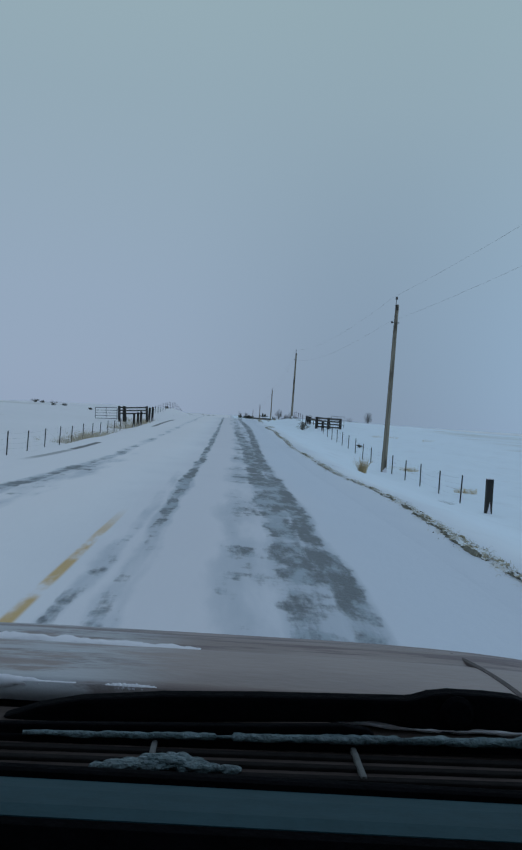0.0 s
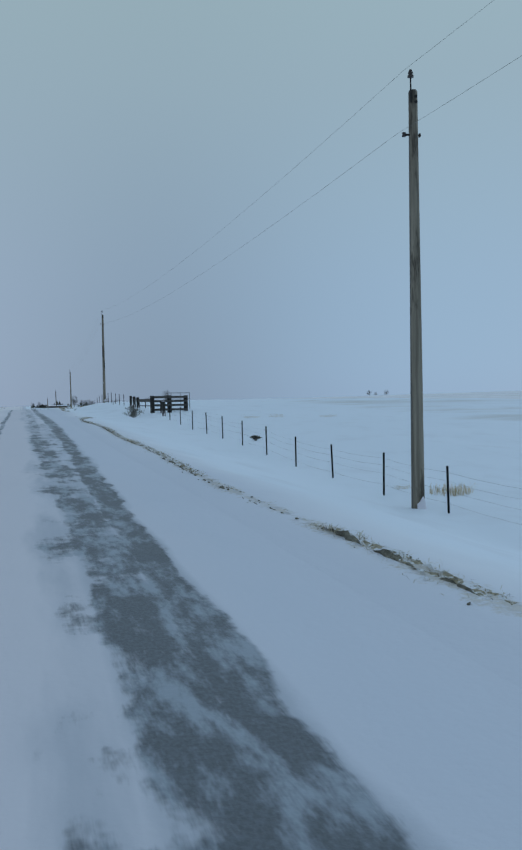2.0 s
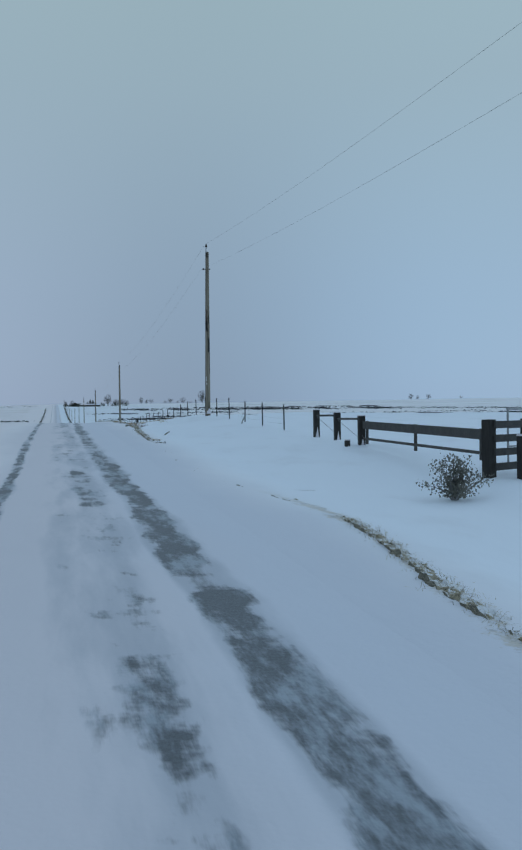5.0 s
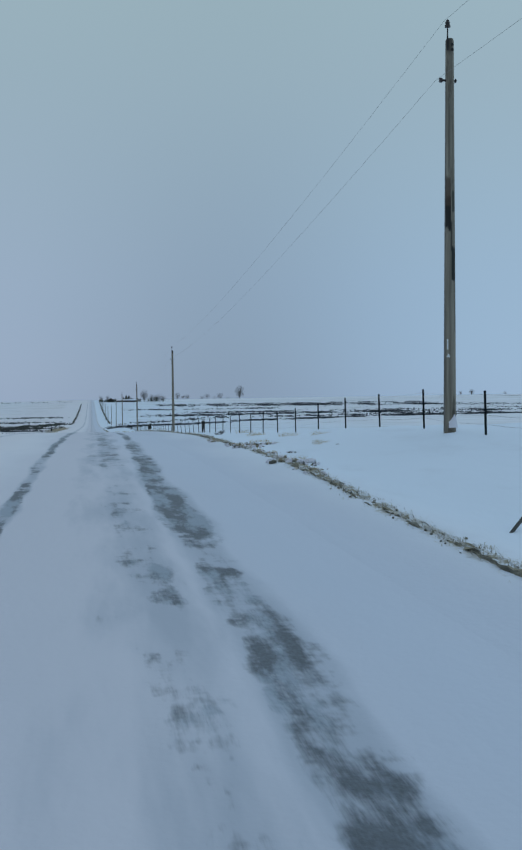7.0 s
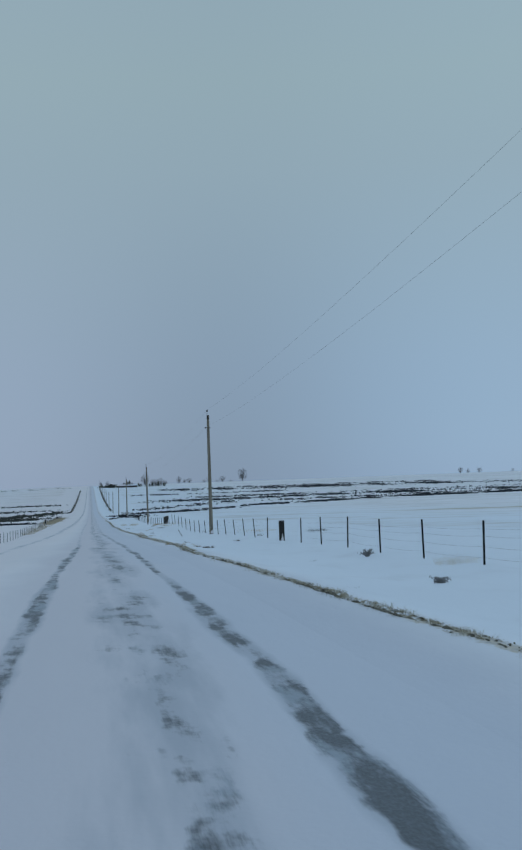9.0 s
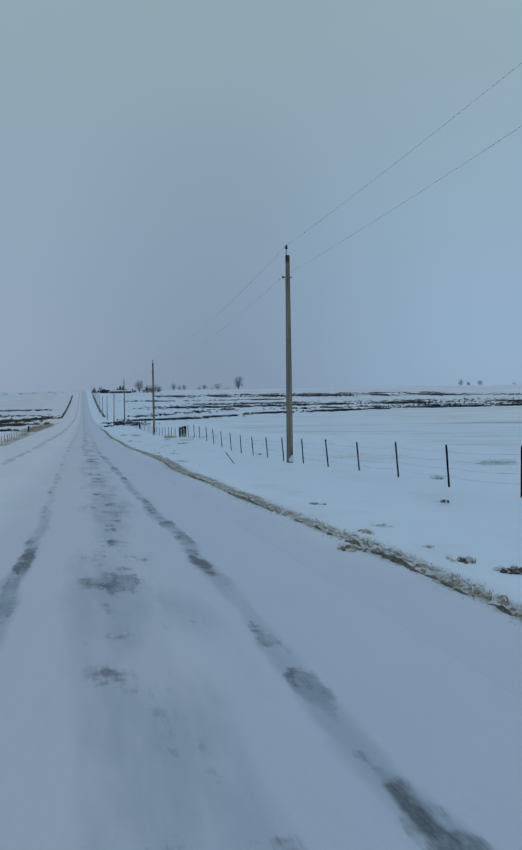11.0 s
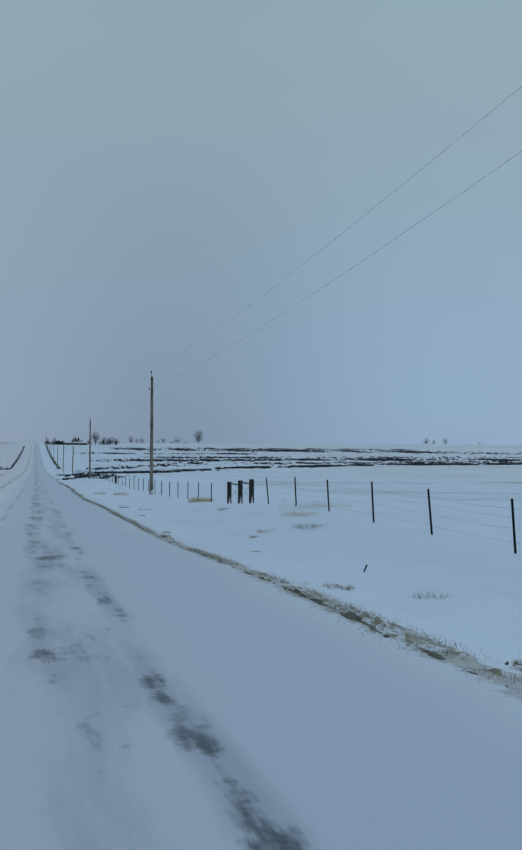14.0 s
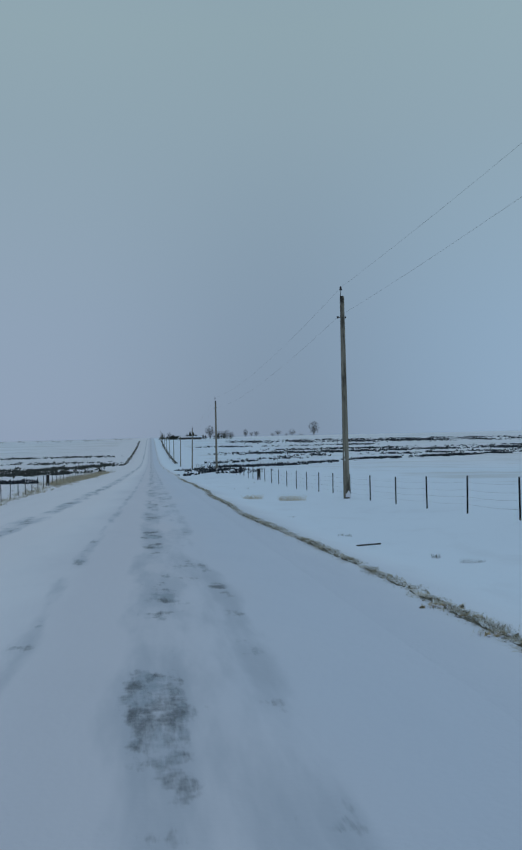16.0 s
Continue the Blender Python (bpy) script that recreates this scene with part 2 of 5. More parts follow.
def snow_material():
    m, t, b = mat("snow", 0.65)
    n = Nodes(t)
    crust, fine = n.noise(1.3, 5, (1, 0.35, 1)), n.noise(22, 3)
    c = snow_colour(n)
    # thin places where stubble and soil show through, in streaks blown across the field
    xyz = n.xyz()
    thin = n.math("MULTIPLY", n.noise(0.035, 6, (0.5, 2.2, 1), rough=0.7), n.remap(n.math("ABSOLUTE", xyz[0]), 9.5, 25))
    c = n.mix(n.math("MULTIPLY", n.remap(thin, 0.47, 0.66), 0.42), c, (0.42, 0.38, 0.3))
    # a tan band of stubble far out in the right-hand field
    wave = n.math("ADD", n.math("SUBTRACT", xyz[1], 362.0), n.math("MULTIPLY", n.math("SUBTRACT", n.noise(0.06, 4, rough=0.65), 0.5), 70.0))
    band = n.math("MULTIPLY", n.remap(n.math("ABSOLUTE", wave), 16.0, 4.0), n.remap(xyz[0], 55.0, 95.0))
    c = n.mix(n.math("MULTIPLY", band, 0.62), c, (0.44, 0.39, 0.27))
    # a line of soil and dead grass along the road's right edge
    y = xyz[1]
    ex = n.math("ADD", n.math("MULTIPLY", n.math("SINE", n.math("MULTIPLY", y, 0.11)), 0.12), 3.0)
    ex = n.math("ADD", ex, n.math("MULTIPLY", n.math("SINE", n.math("ADD", n.math("MULTIPLY", y, 0.37), 1.0)), 0.07))
    for middle, reach, much in EDGE_BENDS:
        g = n.math("DIVIDE", n.math("SUBTRACT", y, middle), reach)
        ex = n.math("ADD", ex, n.math("MULTIPLY", n.math("EXPONENT", n.math("MULTIPLY", n.math("MULTIPLY", g, g), -1.0)), much))
    off = n.math("ABSOLUTE", n.math("SUBTRACT", xyz[0], ex))
    off = n.math("ADD", off, n.math("MULTIPLY", n.math("SUBTRACT", n.noise(2.4, 6, (1, 0.5, 1), rough=0.8), 0.5), 0.75))
    off = n.math("ADD", off, n.math("MULTIPLY", n.math("SUBTRACT", n.noise(17, 4, (1, 0.8, 1), rough=0.7), 0.5), 0.35))
    # the strip is thin at first and widest past the third pole
    g = n.math("DIVIDE", n.math("SUBTRACT", y, 203.0), 26.0)
    wide = n.math("ADD", n.math("MULTIPLY", n.math("EXPONENT", n.math("MULTIPLY", n.math("MULTIPLY", g, g), -1.0)), 0.13), -0.03)
    wide = n.math("ADD", wide, n.math("MULTIPLY", n.noise(0.22, 3, shift=(6, 2, 0)), 0.16))
    line = n.remap(n.math("SUBTRACT", off, wide), 0.1, -0.04)
    line = n.math("MULTIPLY", line, n.remap(n.noise(0.3, 4, shift=(3, 7, 0)), 0.3, 0.5, 0.3, 1.0))
    line = n.math("MULTIPLY", line, n.remap(y, 70.0, 150.0, 0.72, 1.0))
    line = n.math("MULTIPLY", line, n.remap(n.math("ABSOLUTE", n.math("SUBTRACT", y, 98.5)), 7.0, 11.0))
    lx = n.math("ABSOLUTE", n.math("ADD", xyz[0], n.math("ADD", 5.1, n.math("MULTIPLY", n.math("SINE", n.math("MULTIPLY", y, 0.09)), 0.1))))
    lx = n.math("ADD", lx, n.math("MULTIPLY", n.math("SUBTRACT", n.noise(1.6, 4, (1, 0.3, 1), rough=0.7), 0.5), 0.16))
    bare = n.math("MAXIMUM", n.math("MULTIPLY", n.remap(y, 31.4, 32.2), n.remap(y, 38.6, 37.8)), n.math("MULTIPLY", n.remap(y, 62, 66), n.remap(y, 92, 86)))
    bare = n.math("MAXIMUM", bare, n.math("MULTIPLY", n.math("MULTIPLY", n.remap(y, 24, 27), n.remap(y, 31.8, 31.0)), 0.6))
    shoulder = n.math("MULTIPLY", n.remap(lx, 0.17, 0.08), bare)
    soil = n.mix(n.remap(n.noise(9.0, 5, rough=0.7), 0.46, 0.56), (0.46, 0.36, 0.18), (0.33, 0.26, 0.14))
    soil = n.mix(n.remap(n.noise(6.0, 5, (1, 0.7, 1), shift=(4, 4, 0), rough=0.75), 0.5, 0.6), soil, (0.05, 0.042, 0.03))
    c = n.mix(n.math("MULTIPLY", line, 0.6), c, soil)
    c = n.mix(n.math("MULTIPLY", shoulder, 0.9), c, (0.055, 0.048, 0.042))
    n.link(c, b.inputs["Base Color"])
    h = n.math("ADD", n.math("MULTIPLY", crust, 1.0), n.math("MULTIPLY", fine, 0.15))
    n.link(n.bump(h, 0.35, 0.08), b.inputs["Normal"])
    return m


def road_material():
    """Packed snow over asphalt, worn through along the wheel tracks."""
    m, t, b = mat("snowy_road", 0.6)
    n = Nodes(t)
    xyz = n.xyz()
    x, y = xyz[0], xyz[1]
    xw = n.math("ADD", x, n.math("MULTIPLY", n.math("SUBTRACT", n.noise(1.4, 4, (1, 0.25, 1)), 0.5), 0.3))
    along = n.math("DIVIDE", y, 320.0)

    def course(*stops):
        """A number that changes along the road, from (metres, value) pairs."""
        v = n.ramp(along, [(at / 320.0, (value + 2) / 4) for at, value in stops])
        return n.math("SUBTRACT", n.math("MULTIPLY", v, 4.0), 2.0)

    def track(at, half, soft, strength, wide=None):
        d = n.math("ABSOLUTE", n.math("SUBTRACT", xw, at))
        d = d if wide is None else n.math("DIVIDE", d, wide)
        return n.math("MULTIPLY", n.remap(d, half + soft, half), strength)

    lane = track(course((0, -0.8), (20, -0.84), (60, -0.8), (110, -0.9), (150, -0.85), (175, -0.62), (215, -0.95), (250, -1.05), (300, -0.8)), 0.03, 0.18,
                 course((0, 0.44), (9, 0.55), (14, 0.78), (60, 0.74), (140, 0.68), (170, 0.66), (184, 0.4), (225, 0.34), (250, 0.34), (300, 0.34)))
    lane = n.math("MAXIMUM", lane, track(course((0, 0.66), (40, 0.72), (60, 0.5), (140, 0.48), (175, 0.33), (200, 0.42), (235, 0.1), (300, 0.2)), 0.1, 0.4,
                  course((0, 0.74), (30, 0.86), (50, 0.74), (80, 0.5), (125, 0.5), (165, 0.5), (190, 0.49), (208, 0.47), (240, 0.46), (300, 0.44))))
    lane = n.math("MAXIMUM", lane, track(course((0, 0.97), (30, 1.02), (60, 1.28), (88, 1.26), (102, 1.05), (120, 1.04), (129, 1.18), (140, 1.34), (175, 1.24), (207, 1.02), (222, 0.86), (235, 0.92), (300, 0.9)), 0.05, 0.24,
                  course((0, 0.9), (55, 0.9), (93, 0.84), (104, 0.56), (118, 0.84), (128, 0.6), (160, 0.62), (178, 0.6), (195, 0.5), (218, 0.5), (240, 0.35)), course((0, 1.0), (60, 1.3), (92, 1.6), (120, 1.4), (150, 0.7), (180, 0.6), (210, 1.0))))
    lane = n.math("MAXIMUM", lane, track(course((0, 0.35), (30, 0.6), (62, 0.8), (85, 0.4), (300, 0.35)), 0.3, 0.5, course((0, 0.42), (30, 0.5), (62, 0.52), (85, 0.33), (300, 0.33))))
    far = n.math("MAXIMUM", track(n.math("SUBTRACT", course((0, -1.1), (30, -0.9), (100, -1.0), (255, -1.0), (280, -0.6), (312, -0.35)), 2.5), 0.05, 0.32, course((0, 0.4), (14, 0.6), (28, 0.56), (40, 0.4), (90, 0.36), (250, 0.44), (300, 0.46)), course((0, 1.0), (220, 1.1), (262, 1.8))), track(-3.1, 0.12, 0.4, course((0, 0.2), (13, 0.42), (24, 0.45), (32, 0.1), (60, 0.0))))
    lane = n.math("MAXIMUM", lane, far)
    lane = n.math("MAXIMUM", lane, track(course((0, -1.1), (40, -1.05)), 0.03, 0.14, course((0, 0.5), (10, 0.5), (16, 0.36), (30, 0.0))))
    lane = n.math("MAXIMUM", lane, track(course((0, -0.72), (40, -0.78)), 0.02, 0.14, course((0, 0.45), (25, 0.42), (40, 0.0))))
    # the snow lies in lumps and in streaks blown across the road
    streak = n.remap(n.noise(1.7, 5, (1.1, 0.4, 1), rough=0.62), 0.3, 0.7)
    lump = n.remap(n.noise(1.5, 4, (1.4, 0.2, 1), shift=(5, 2, 0)), 0.3, 0.7)
    grit = n.remap(n.noise(7, 4, (1.1, 0.14, 1), rough=0.7), 0.3, 0.7)
    ridge = n.remap(n.noise(1.9, 4, (0.8, 0.75, 1), shift=(2, 8, 0), rough=0.6), 0.34, 0.66)
    cover = n.math("ADD", n.math("ADD", n.math("MULTIPLY", streak, 0.3), n.math("MULTIPLY", lump, 0.26)), n.math("MULTIPLY", grit, 0.16))
    cover = n.math("ADD", cover, n.math("MULTIPLY", ridge, 0.28))
    bare = n.remap(n.math("SUBTRACT", lane, cover), 0.0, 0.26)
    bare = n.math("MULTIPLY", bare, n.remap(lane, 0.05, 0.4))
    # the yellow line shows where the wind has swept it
    yellow = n.math("MULTIPLY", n.remap(n.math("ABSOLUTE", n.math("ADD", x, 1.36)), 0.07, 0.03), n.remap(n.noise(3.0, 5, (1, 0.25, 1), shift=(1, 4, 0)), 0.36, 0.58))
    yellow = n.math("MULTIPLY", yellow, n.remap(y, 13.5, 9.5))
    snow = snow_colour(n)
    dusted = n.mix(n.math("MULTIPLY", n.remap(n.math("SUBTRACT", lane, n.math("MULTIPLY", lump, 0.4)), -0.05, 0.45), 0.62), snow, (0.4, 0.435, 0.5))
    asphalt = n.mix(n.remap(n.noise(60, 4, (1, 0.4, 1)), 0.3, 0.7), (0.04, 0.05, 0.06), (0.085, 0.102, 0.122))
    asphalt = n.mix(n.math("MULTIPLY", n.remap(n.noise(2.6, 5, (1.2, 0.3, 1), shift=(9, 1, 0), rough=0.68), 0.45, 0.62), 0.9), asphalt, (0.34, 0.39, 0.455))
    c = n.mix(n.math("MULTIPLY", bare, 0.92), dusted, asphalt)
    c = n.mix(n.math("MULTIPLY", yellow, 0.85), c, (0.6, 0.34, 0.06))
    n.link(c, b.inputs["Base Color"])
    n.link(n.remap(bare, 0, 1, 0.65, 0.5), b.inputs["Roughness"])
    h = n.math("ADD", n.noise(1.3, 5, (1, 0.35, 1)), n.math("MULTIPLY", bare, -0.45))
    h = n.math("ADD", h, n.math("MULTIPLY", n.noise(22, 3), 0.15))
    n.link(n.bump(h, 0.35, 0.08), b.inputs["Normal"])
    return m


def pole_wood(tarred=False):
    m, t, b = mat("stained_pole" if tarred else "weathered_pole", 0.85)
    n = Nodes(t)
    grain = n.noise(9, 5, (1, 1, 0.04), rough=0.65)
    c = n.mix(n.remap(grain, 0.35, 0.65), (0.16, 0.138, 0.105), (0.3, 0.262, 0.205))
    stain = n.remap(n.math("ADD", n.noise(1.1, 5, (2.4, 2.4, 0.45), rough=0.7), n.math("MULTIPLY", n.rand(), 0.1)), 0.58, 0.68)
    c = n.mix(n.math("MULTIPLY", stain, 0.85), c, (0.05, 0.04, 0.03))
    xyz = n.xyz()
    # creosote run down from the pin at the top
    crown = n.remap(n.math("ADD", xyz[2], n.math("MULTIPLY", n.noise(7, 3, (1, 1, 0.2)), 0.5)), 8.0, 8.2)
    c = n.mix(n.math("MULTIPLY", n.math("MULTIPLY", crown, n.remap(xyz[0], 0.05, 0.0)), 0.75), c, (0.03, 0.026, 0.022))
    if tarred:
        ragged = n.math("MULTIPLY", n.math("SUBTRACT", n.noise(3.0, 5, (1.5, 1.5, 0.6), rough=0.75), 0.5), 1.3)
        # middle height, half height, middle of the face, half width, colour and strength of each stain
        for zc, zh, xc, xh, colour, much in ((4.45, 0.34, -0.06, 0.05, (0.012, 0.01, 0.009), 0.97), (4.9, 0.3, -0.06, 0.045, (0.07, 0.045, 0.032), 0.8), (4.7, 0.22, 0.045, 0.03, (0.03, 0.034, 0.025), 0.8),
                                             (3.35, 0.36, 0.045, 0.05, (0.014, 0.018, 0.014), 0.96), (3.95, 0.32, 0.0, 0.016, (0.03, 0.028, 0.022), 0.85), (2.55, 0.62, 0.085, 0.012, (0.02, 0.016, 0.014), 0.9), (6.1, 0.8, -0.045, 0.02, (0.07, 0.066, 0.05), 0.5)):
            tall = n.math("ADD", n.math("DIVIDE", n.math("ABSOLUTE", n.math("SUBTRACT", xyz[2], zc)), zh), ragged)
            wide = n.math("ADD", n.math("DIVIDE", n.math("ABSOLUTE", n.math("SUBTRACT", xyz[0], xc)), xh), n.math("MULTIPLY", ragged, 0.7))
            c = n.mix(n.math("MULTIPLY", n.math("MULTIPLY", n.remap(tall, 1.1, 0.85), n.remap(wide, 1.15, 0.8)), much), c, colour)
    n.link(c, b.inputs["Base Color"])
    n.link(n.bump(grain, 0.5, 0.02), b.inputs["Normal"])
    return m


def turf_top():
    """Trampled grass with snow lying between the blades."""
    m, t, b = mat("snow_dusted_turf", 0.95)
    n = Nodes(t)
    grass = n.mix(n.remap(n.noise(30, 4, rough=0.7), 0.4, 0.6), (0.2, 0.175, 0.12), (0.42, 0.37, 0.26))
    c = n.mix(n.remap(n.noise(9, 5, (1, 0.6, 1), rough=0.7), 0.46, 0.54), grass, (0.74, 0.76, 0.8))
    n.link(c, b.inputs["Base Color"])
    n.link(n.bump(n.noise(35, 4), 0.6, 0.02), b.inputs["Normal"])
    return m


SNOW, ROADM, POLE, TARRED = snow_material(), road_material(), pole_wood(), pole_wood(True)
STEEL_POST = plain("rusty_painted_steel", (0.01, 0.012, 0.014), 0.85, 0.0, 0.4, 14, objects=True)
STEEL_POST.node_tree.nodes["Principled BSDF"].inputs["Specular IOR Level"].default_value = 0.15
TIE = plain("creosoted_timber", (0.03, 0.027, 0.024), 0.85, 0.0, 0.45, 5, 0.5, (1, 1, 0.15), objects=True)
BOARD = plain("weathered_board", (0.075, 0.07, 0.064), 0.85, 0.0, 0.4, 4, 0.5, (1, 1, 1), objects=True)
GALV = plain("galvanised_steel", (0.3, 0.31, 0.32), 0.45, 0.8, 0.2, 10)
WORN_STEEL = plain("worn_dark_tube_steel", (0.07, 0.07, 0.072), 0.7, 0.3, 0.3, 12)
DARK_STEEL = plain("dark_rusted_steel", (0.025, 0.024, 0.024), 0.7, 0.3, 0.3, 20)
WIRE = plain("dull_wire", (0.2, 0.2, 0.2), 0.6, 0.5, 0.2, 10)
PORCELAIN = plain("brown_porcelain", (0.03, 0.022, 0.02), 0.3, 0.0, 0.2, 10)
TIN = plain("pale_tin_tag", (0.7, 0.7, 0.68), 0.5, 0.3, 0.15, 20)
TURF = plain("torn_frozen_turf", (0.15, 0.14, 0.108), 0.95, 0.0, 0.6, 9, 0.6)
STRAW = plain("dead_grass", (0.5, 0.385, 0.215), 0.9, 0.0, 0.4, 3)
PALE_STRAW = plain("bleached_grass", (0.45, 0.385, 0.275), 0.9, 0.0, 0.45, 3)
EDGE_STRAW = plain("matted_grass", (0.42, 0.375, 0.275), 0.9, 0.0, 0.5, 4)
TURF_TOP = turf_top()
ROOTS = plain("dark_stalks", (0.06, 0.052, 0.04), 0.9, 0.0, 0.5, 4)
SAGE = plain("sagebrush", (0.085, 0.08, 0.062), 0.9, 0.0, 0.45, 2)
TWIG = plain("bare_twigs", (0.23, 0.225, 0.225), 0.9, 0.0, 0.35, 1)
GREY_SAGE = plain("grey_sage_leaves", (0.19, 0.185, 0.155), 0.9, 0.0, 0.4, 3)
BRUSH = plain("dark_field_brush", (0.028, 0.034, 0.042), 0.9, 0.0, 0.45, 2)
FIELD_SAGE = plain("grey_green_field_sage", (0.062, 0.066, 0.056), 0.9, 0.0, 0.5, 2)
CEDAR = plain("dark_evergreen", (0.035, 0.045, 0.03), 0.9, 0.0, 0.4, 1)


# ---- helpers ----
def part(name, bm, material, parent=None, label="", at=None):
    """Links a bmesh as one mesh object, under a thing or a part."""
    me = bpy.data.meshes.new(name)
    bm.normal_update()
    bm.to_mesh(me)
    bm.free()
    me.materials.append(material)
    ob = new(name, me)
    if parent is not None:
        ob.parent = parent
    if at is not None:
        ob.matrix_basis = at
    if label:
        ob["label"] = label
    return ob


def shared(name, me, parent, m):
    """One more object on a mesh that already stands."""
    ob = new(name, me)
    ob.parent = parent
    ob.matrix_basis = m
    return ob


def thing(name, x, y, z, label, category, group="", turn=0.0, kind=""):
    ob = new(name)
    ob.matrix_basis = pose(x, y, z, 0, 0, turn)
    return tagged(ob, label, category, group, kind)


def from_lists(name, verts, faces, material, parent=None, smooth=False):
    me = bpy.data.meshes.new(name)
    me.from_pydata(verts, [], faces)
    me.materials.append(material)
    if smooth:
        me.polygons.foreach_set("use_smooth", [True] * len(me.polygons))
    me.update()
    ob = new(name, me)
    if parent is not None:
        ob.parent = parent
    return ob


def box(bm, size, centre, bevel=0.0, turn=None):
    m = Matrix.Translation(centre) @ (turn.to_4x4() if turn is not None else Matrix.Identity(4)) @ Matrix.Diagonal((*size, 1))
    r = bmesh.ops.create_cube(bm, size=1.0, matrix=m)
    if bevel:
        edges = list({e for v in r["verts"] for e in v.link_edges})
        bmesh.ops.bevel(bm, geom=edges, offset=bevel, segments=2, affect="EDGES", profile=0.6)


def tube(bm, a, b, r0, r1=None, sides=8, caps=True):
    """A tapered round bar from a to b."""
    a, b = Vector(a), Vector(b)
    d = b - a
    m = Matrix.Translation((a + b) / 2) @ d.to_track_quat("Z", "Y").to_matrix().to_4x4()
    bmesh.ops.create_cone(bm, cap_ends=caps, segments=sides, radius1=r0, radius2=r0 if r1 is None else r1, depth=d.length, matrix=m)


def lathe(bm, profile, sides=12, matrix=Matrix.Identity(4)):
    """A turned shape from (radius, height) pairs."""
    rings = [[bm.verts.new(matrix @ Vector((r * math.cos(6.28319 * k / sides), r * math.sin(6.28319 * k / sides), z))) for k in range(sides)] for r, z in profile]
    for p, q in zip(rings, rings[1:]):
        for k in range(sides):
            bm.faces.new((p[k], p[(k + 1) % sides], q[(k + 1) % sides], q[k]))
    bm.faces.new(rings[0][::-1])
    bm.faces.new(rings[-1])


def ground_at(x, y):
    return float(land(x, y))


# ---- the snow-covered land, one sheet to the horizon ----
def spaced(first, fine_to, fine, last, grow):
    out, v, d = [], first, fine
    while v < last:
        out.append(v)
        if v > fine_to:
            d *= grow
        v += d
    return out + [last]


def ripple(x, y):
    """Small drifts in the snow."""
    return (0.05 * np.sin(x * 0.9 + 0.35 * y + 2 * np.sin(y * 0.13)) * np.sin(y * 0.21 + x * 0.3)
            + 0.025 * np.sin(2.3 * x - 0.8 * y + 1.5 * np.sin(x * 0.7)) * np.sin(y * 0.53 - 0.4 * x))


def build_land():
    xr = spaced(0.0, 14.0, 0.22, 4200.0, 1.09)
    xl = spaced(0.0, 14.0, 0.3, 4200.0, 1.09)
    xs = np.array([CENTRE - v for v in xl[:0:-1]] + [CENTRE + v for v in xr])
    ys = np.array([-400, -200, -120, -80, -60] + spaced(-45.0, 300.0, 0.6, 4500.0, 1.02))
    gx, gy = np.meshgrid(xs, ys)
    z = land(gx, gy)
    side = step(0.1, 1.5, np.maximum(gx - edge_x(gy), EDGE_L - gx))
    z = z + ripple(gx, gy) * side
    under = step(-0.75, -1.2, gx - EDGE_R) * step(-0.25, -0.7, EDGE_L - gx)
    z = z - 0.06 * under
    nx, ny = len(xs), len(ys)
    idx = np.arange(nx * ny).reshape(ny, nx)
    faces = np.stack((idx[:-1, :-1], idx[:-1, 1:], idx[1:, 1:], idx[1:, :-1]), -1).reshape(-1, 4)
    ob = from_lists("ground", np.stack((gx, gy, z), -1).reshape(-1, 3).tolist(), faces.tolist(), SNOW, smooth=True)
    return tagged(ob, "wind-packed snow over open prairie fields", "snowfield", kind="structure")


def build_road():
    xs = np.linspace(EDGE_L + 0.2, EDGE_R - 0.65, 80)
    ys = np.array(spaced(-45.0, 260.0, 0.5, 1400.0, 1.03))
    gx, gy = np.meshgrid(xs, ys)
    inner = step(0.0, 0.6, np.minimum(gx - xs[0], xs[-1] - gx))
    z = land(gx, gy) + 0.022 * inner - 0.002 + 0.004 * inner * np.sin(gx * 3 + gy * 0.7) * np.sin(gy * 1.3)
    # wheel ruts pressed into the snow
    left = np.interp(gy, (0, 60, 110, 175, 250, 300), (-0.98, -0.8, -0.9, -0.62, -1.05, -0.8))
    right = np.interp(gy, (0, 30, 60, 88, 110, 140, 175, 222, 300), (0.97, 1.02, 1.28, 1.26, 1.04, 1.34, 1.24, 0.86, 0.9))
    for rut, wide, deep in ((left, 0.16, 0.014), (right, 0.2, 0.014), (right - 0.7, 0.3, 0.008), (-3.55, 0.2, 0.01)):
        z = z - deep * np.exp(-((gx - rut) / wide) ** 2) * (0.8 + 0.2 * np.sin(gy * 0.9))
    nx, ny = len(xs), len(ys)
    idx = np.arange(nx * ny).reshape(ny, nx)
    faces = np.stack((idx[:-1, :-1], idx[:-1, 1:], idx[1:, 1:], idx[1:, :-1]), -1).reshape(-1, 4)
    ob = from_lists("road", np.stack((gx, gy, z), -1).reshape(-1, 3).tolist(), faces.tolist(), ROADM, smooth=True)
    return tagged(ob, "snow-packed two-lane asphalt road with dark wheel tracks", "road", kind="structure")


build_land()
build_road()


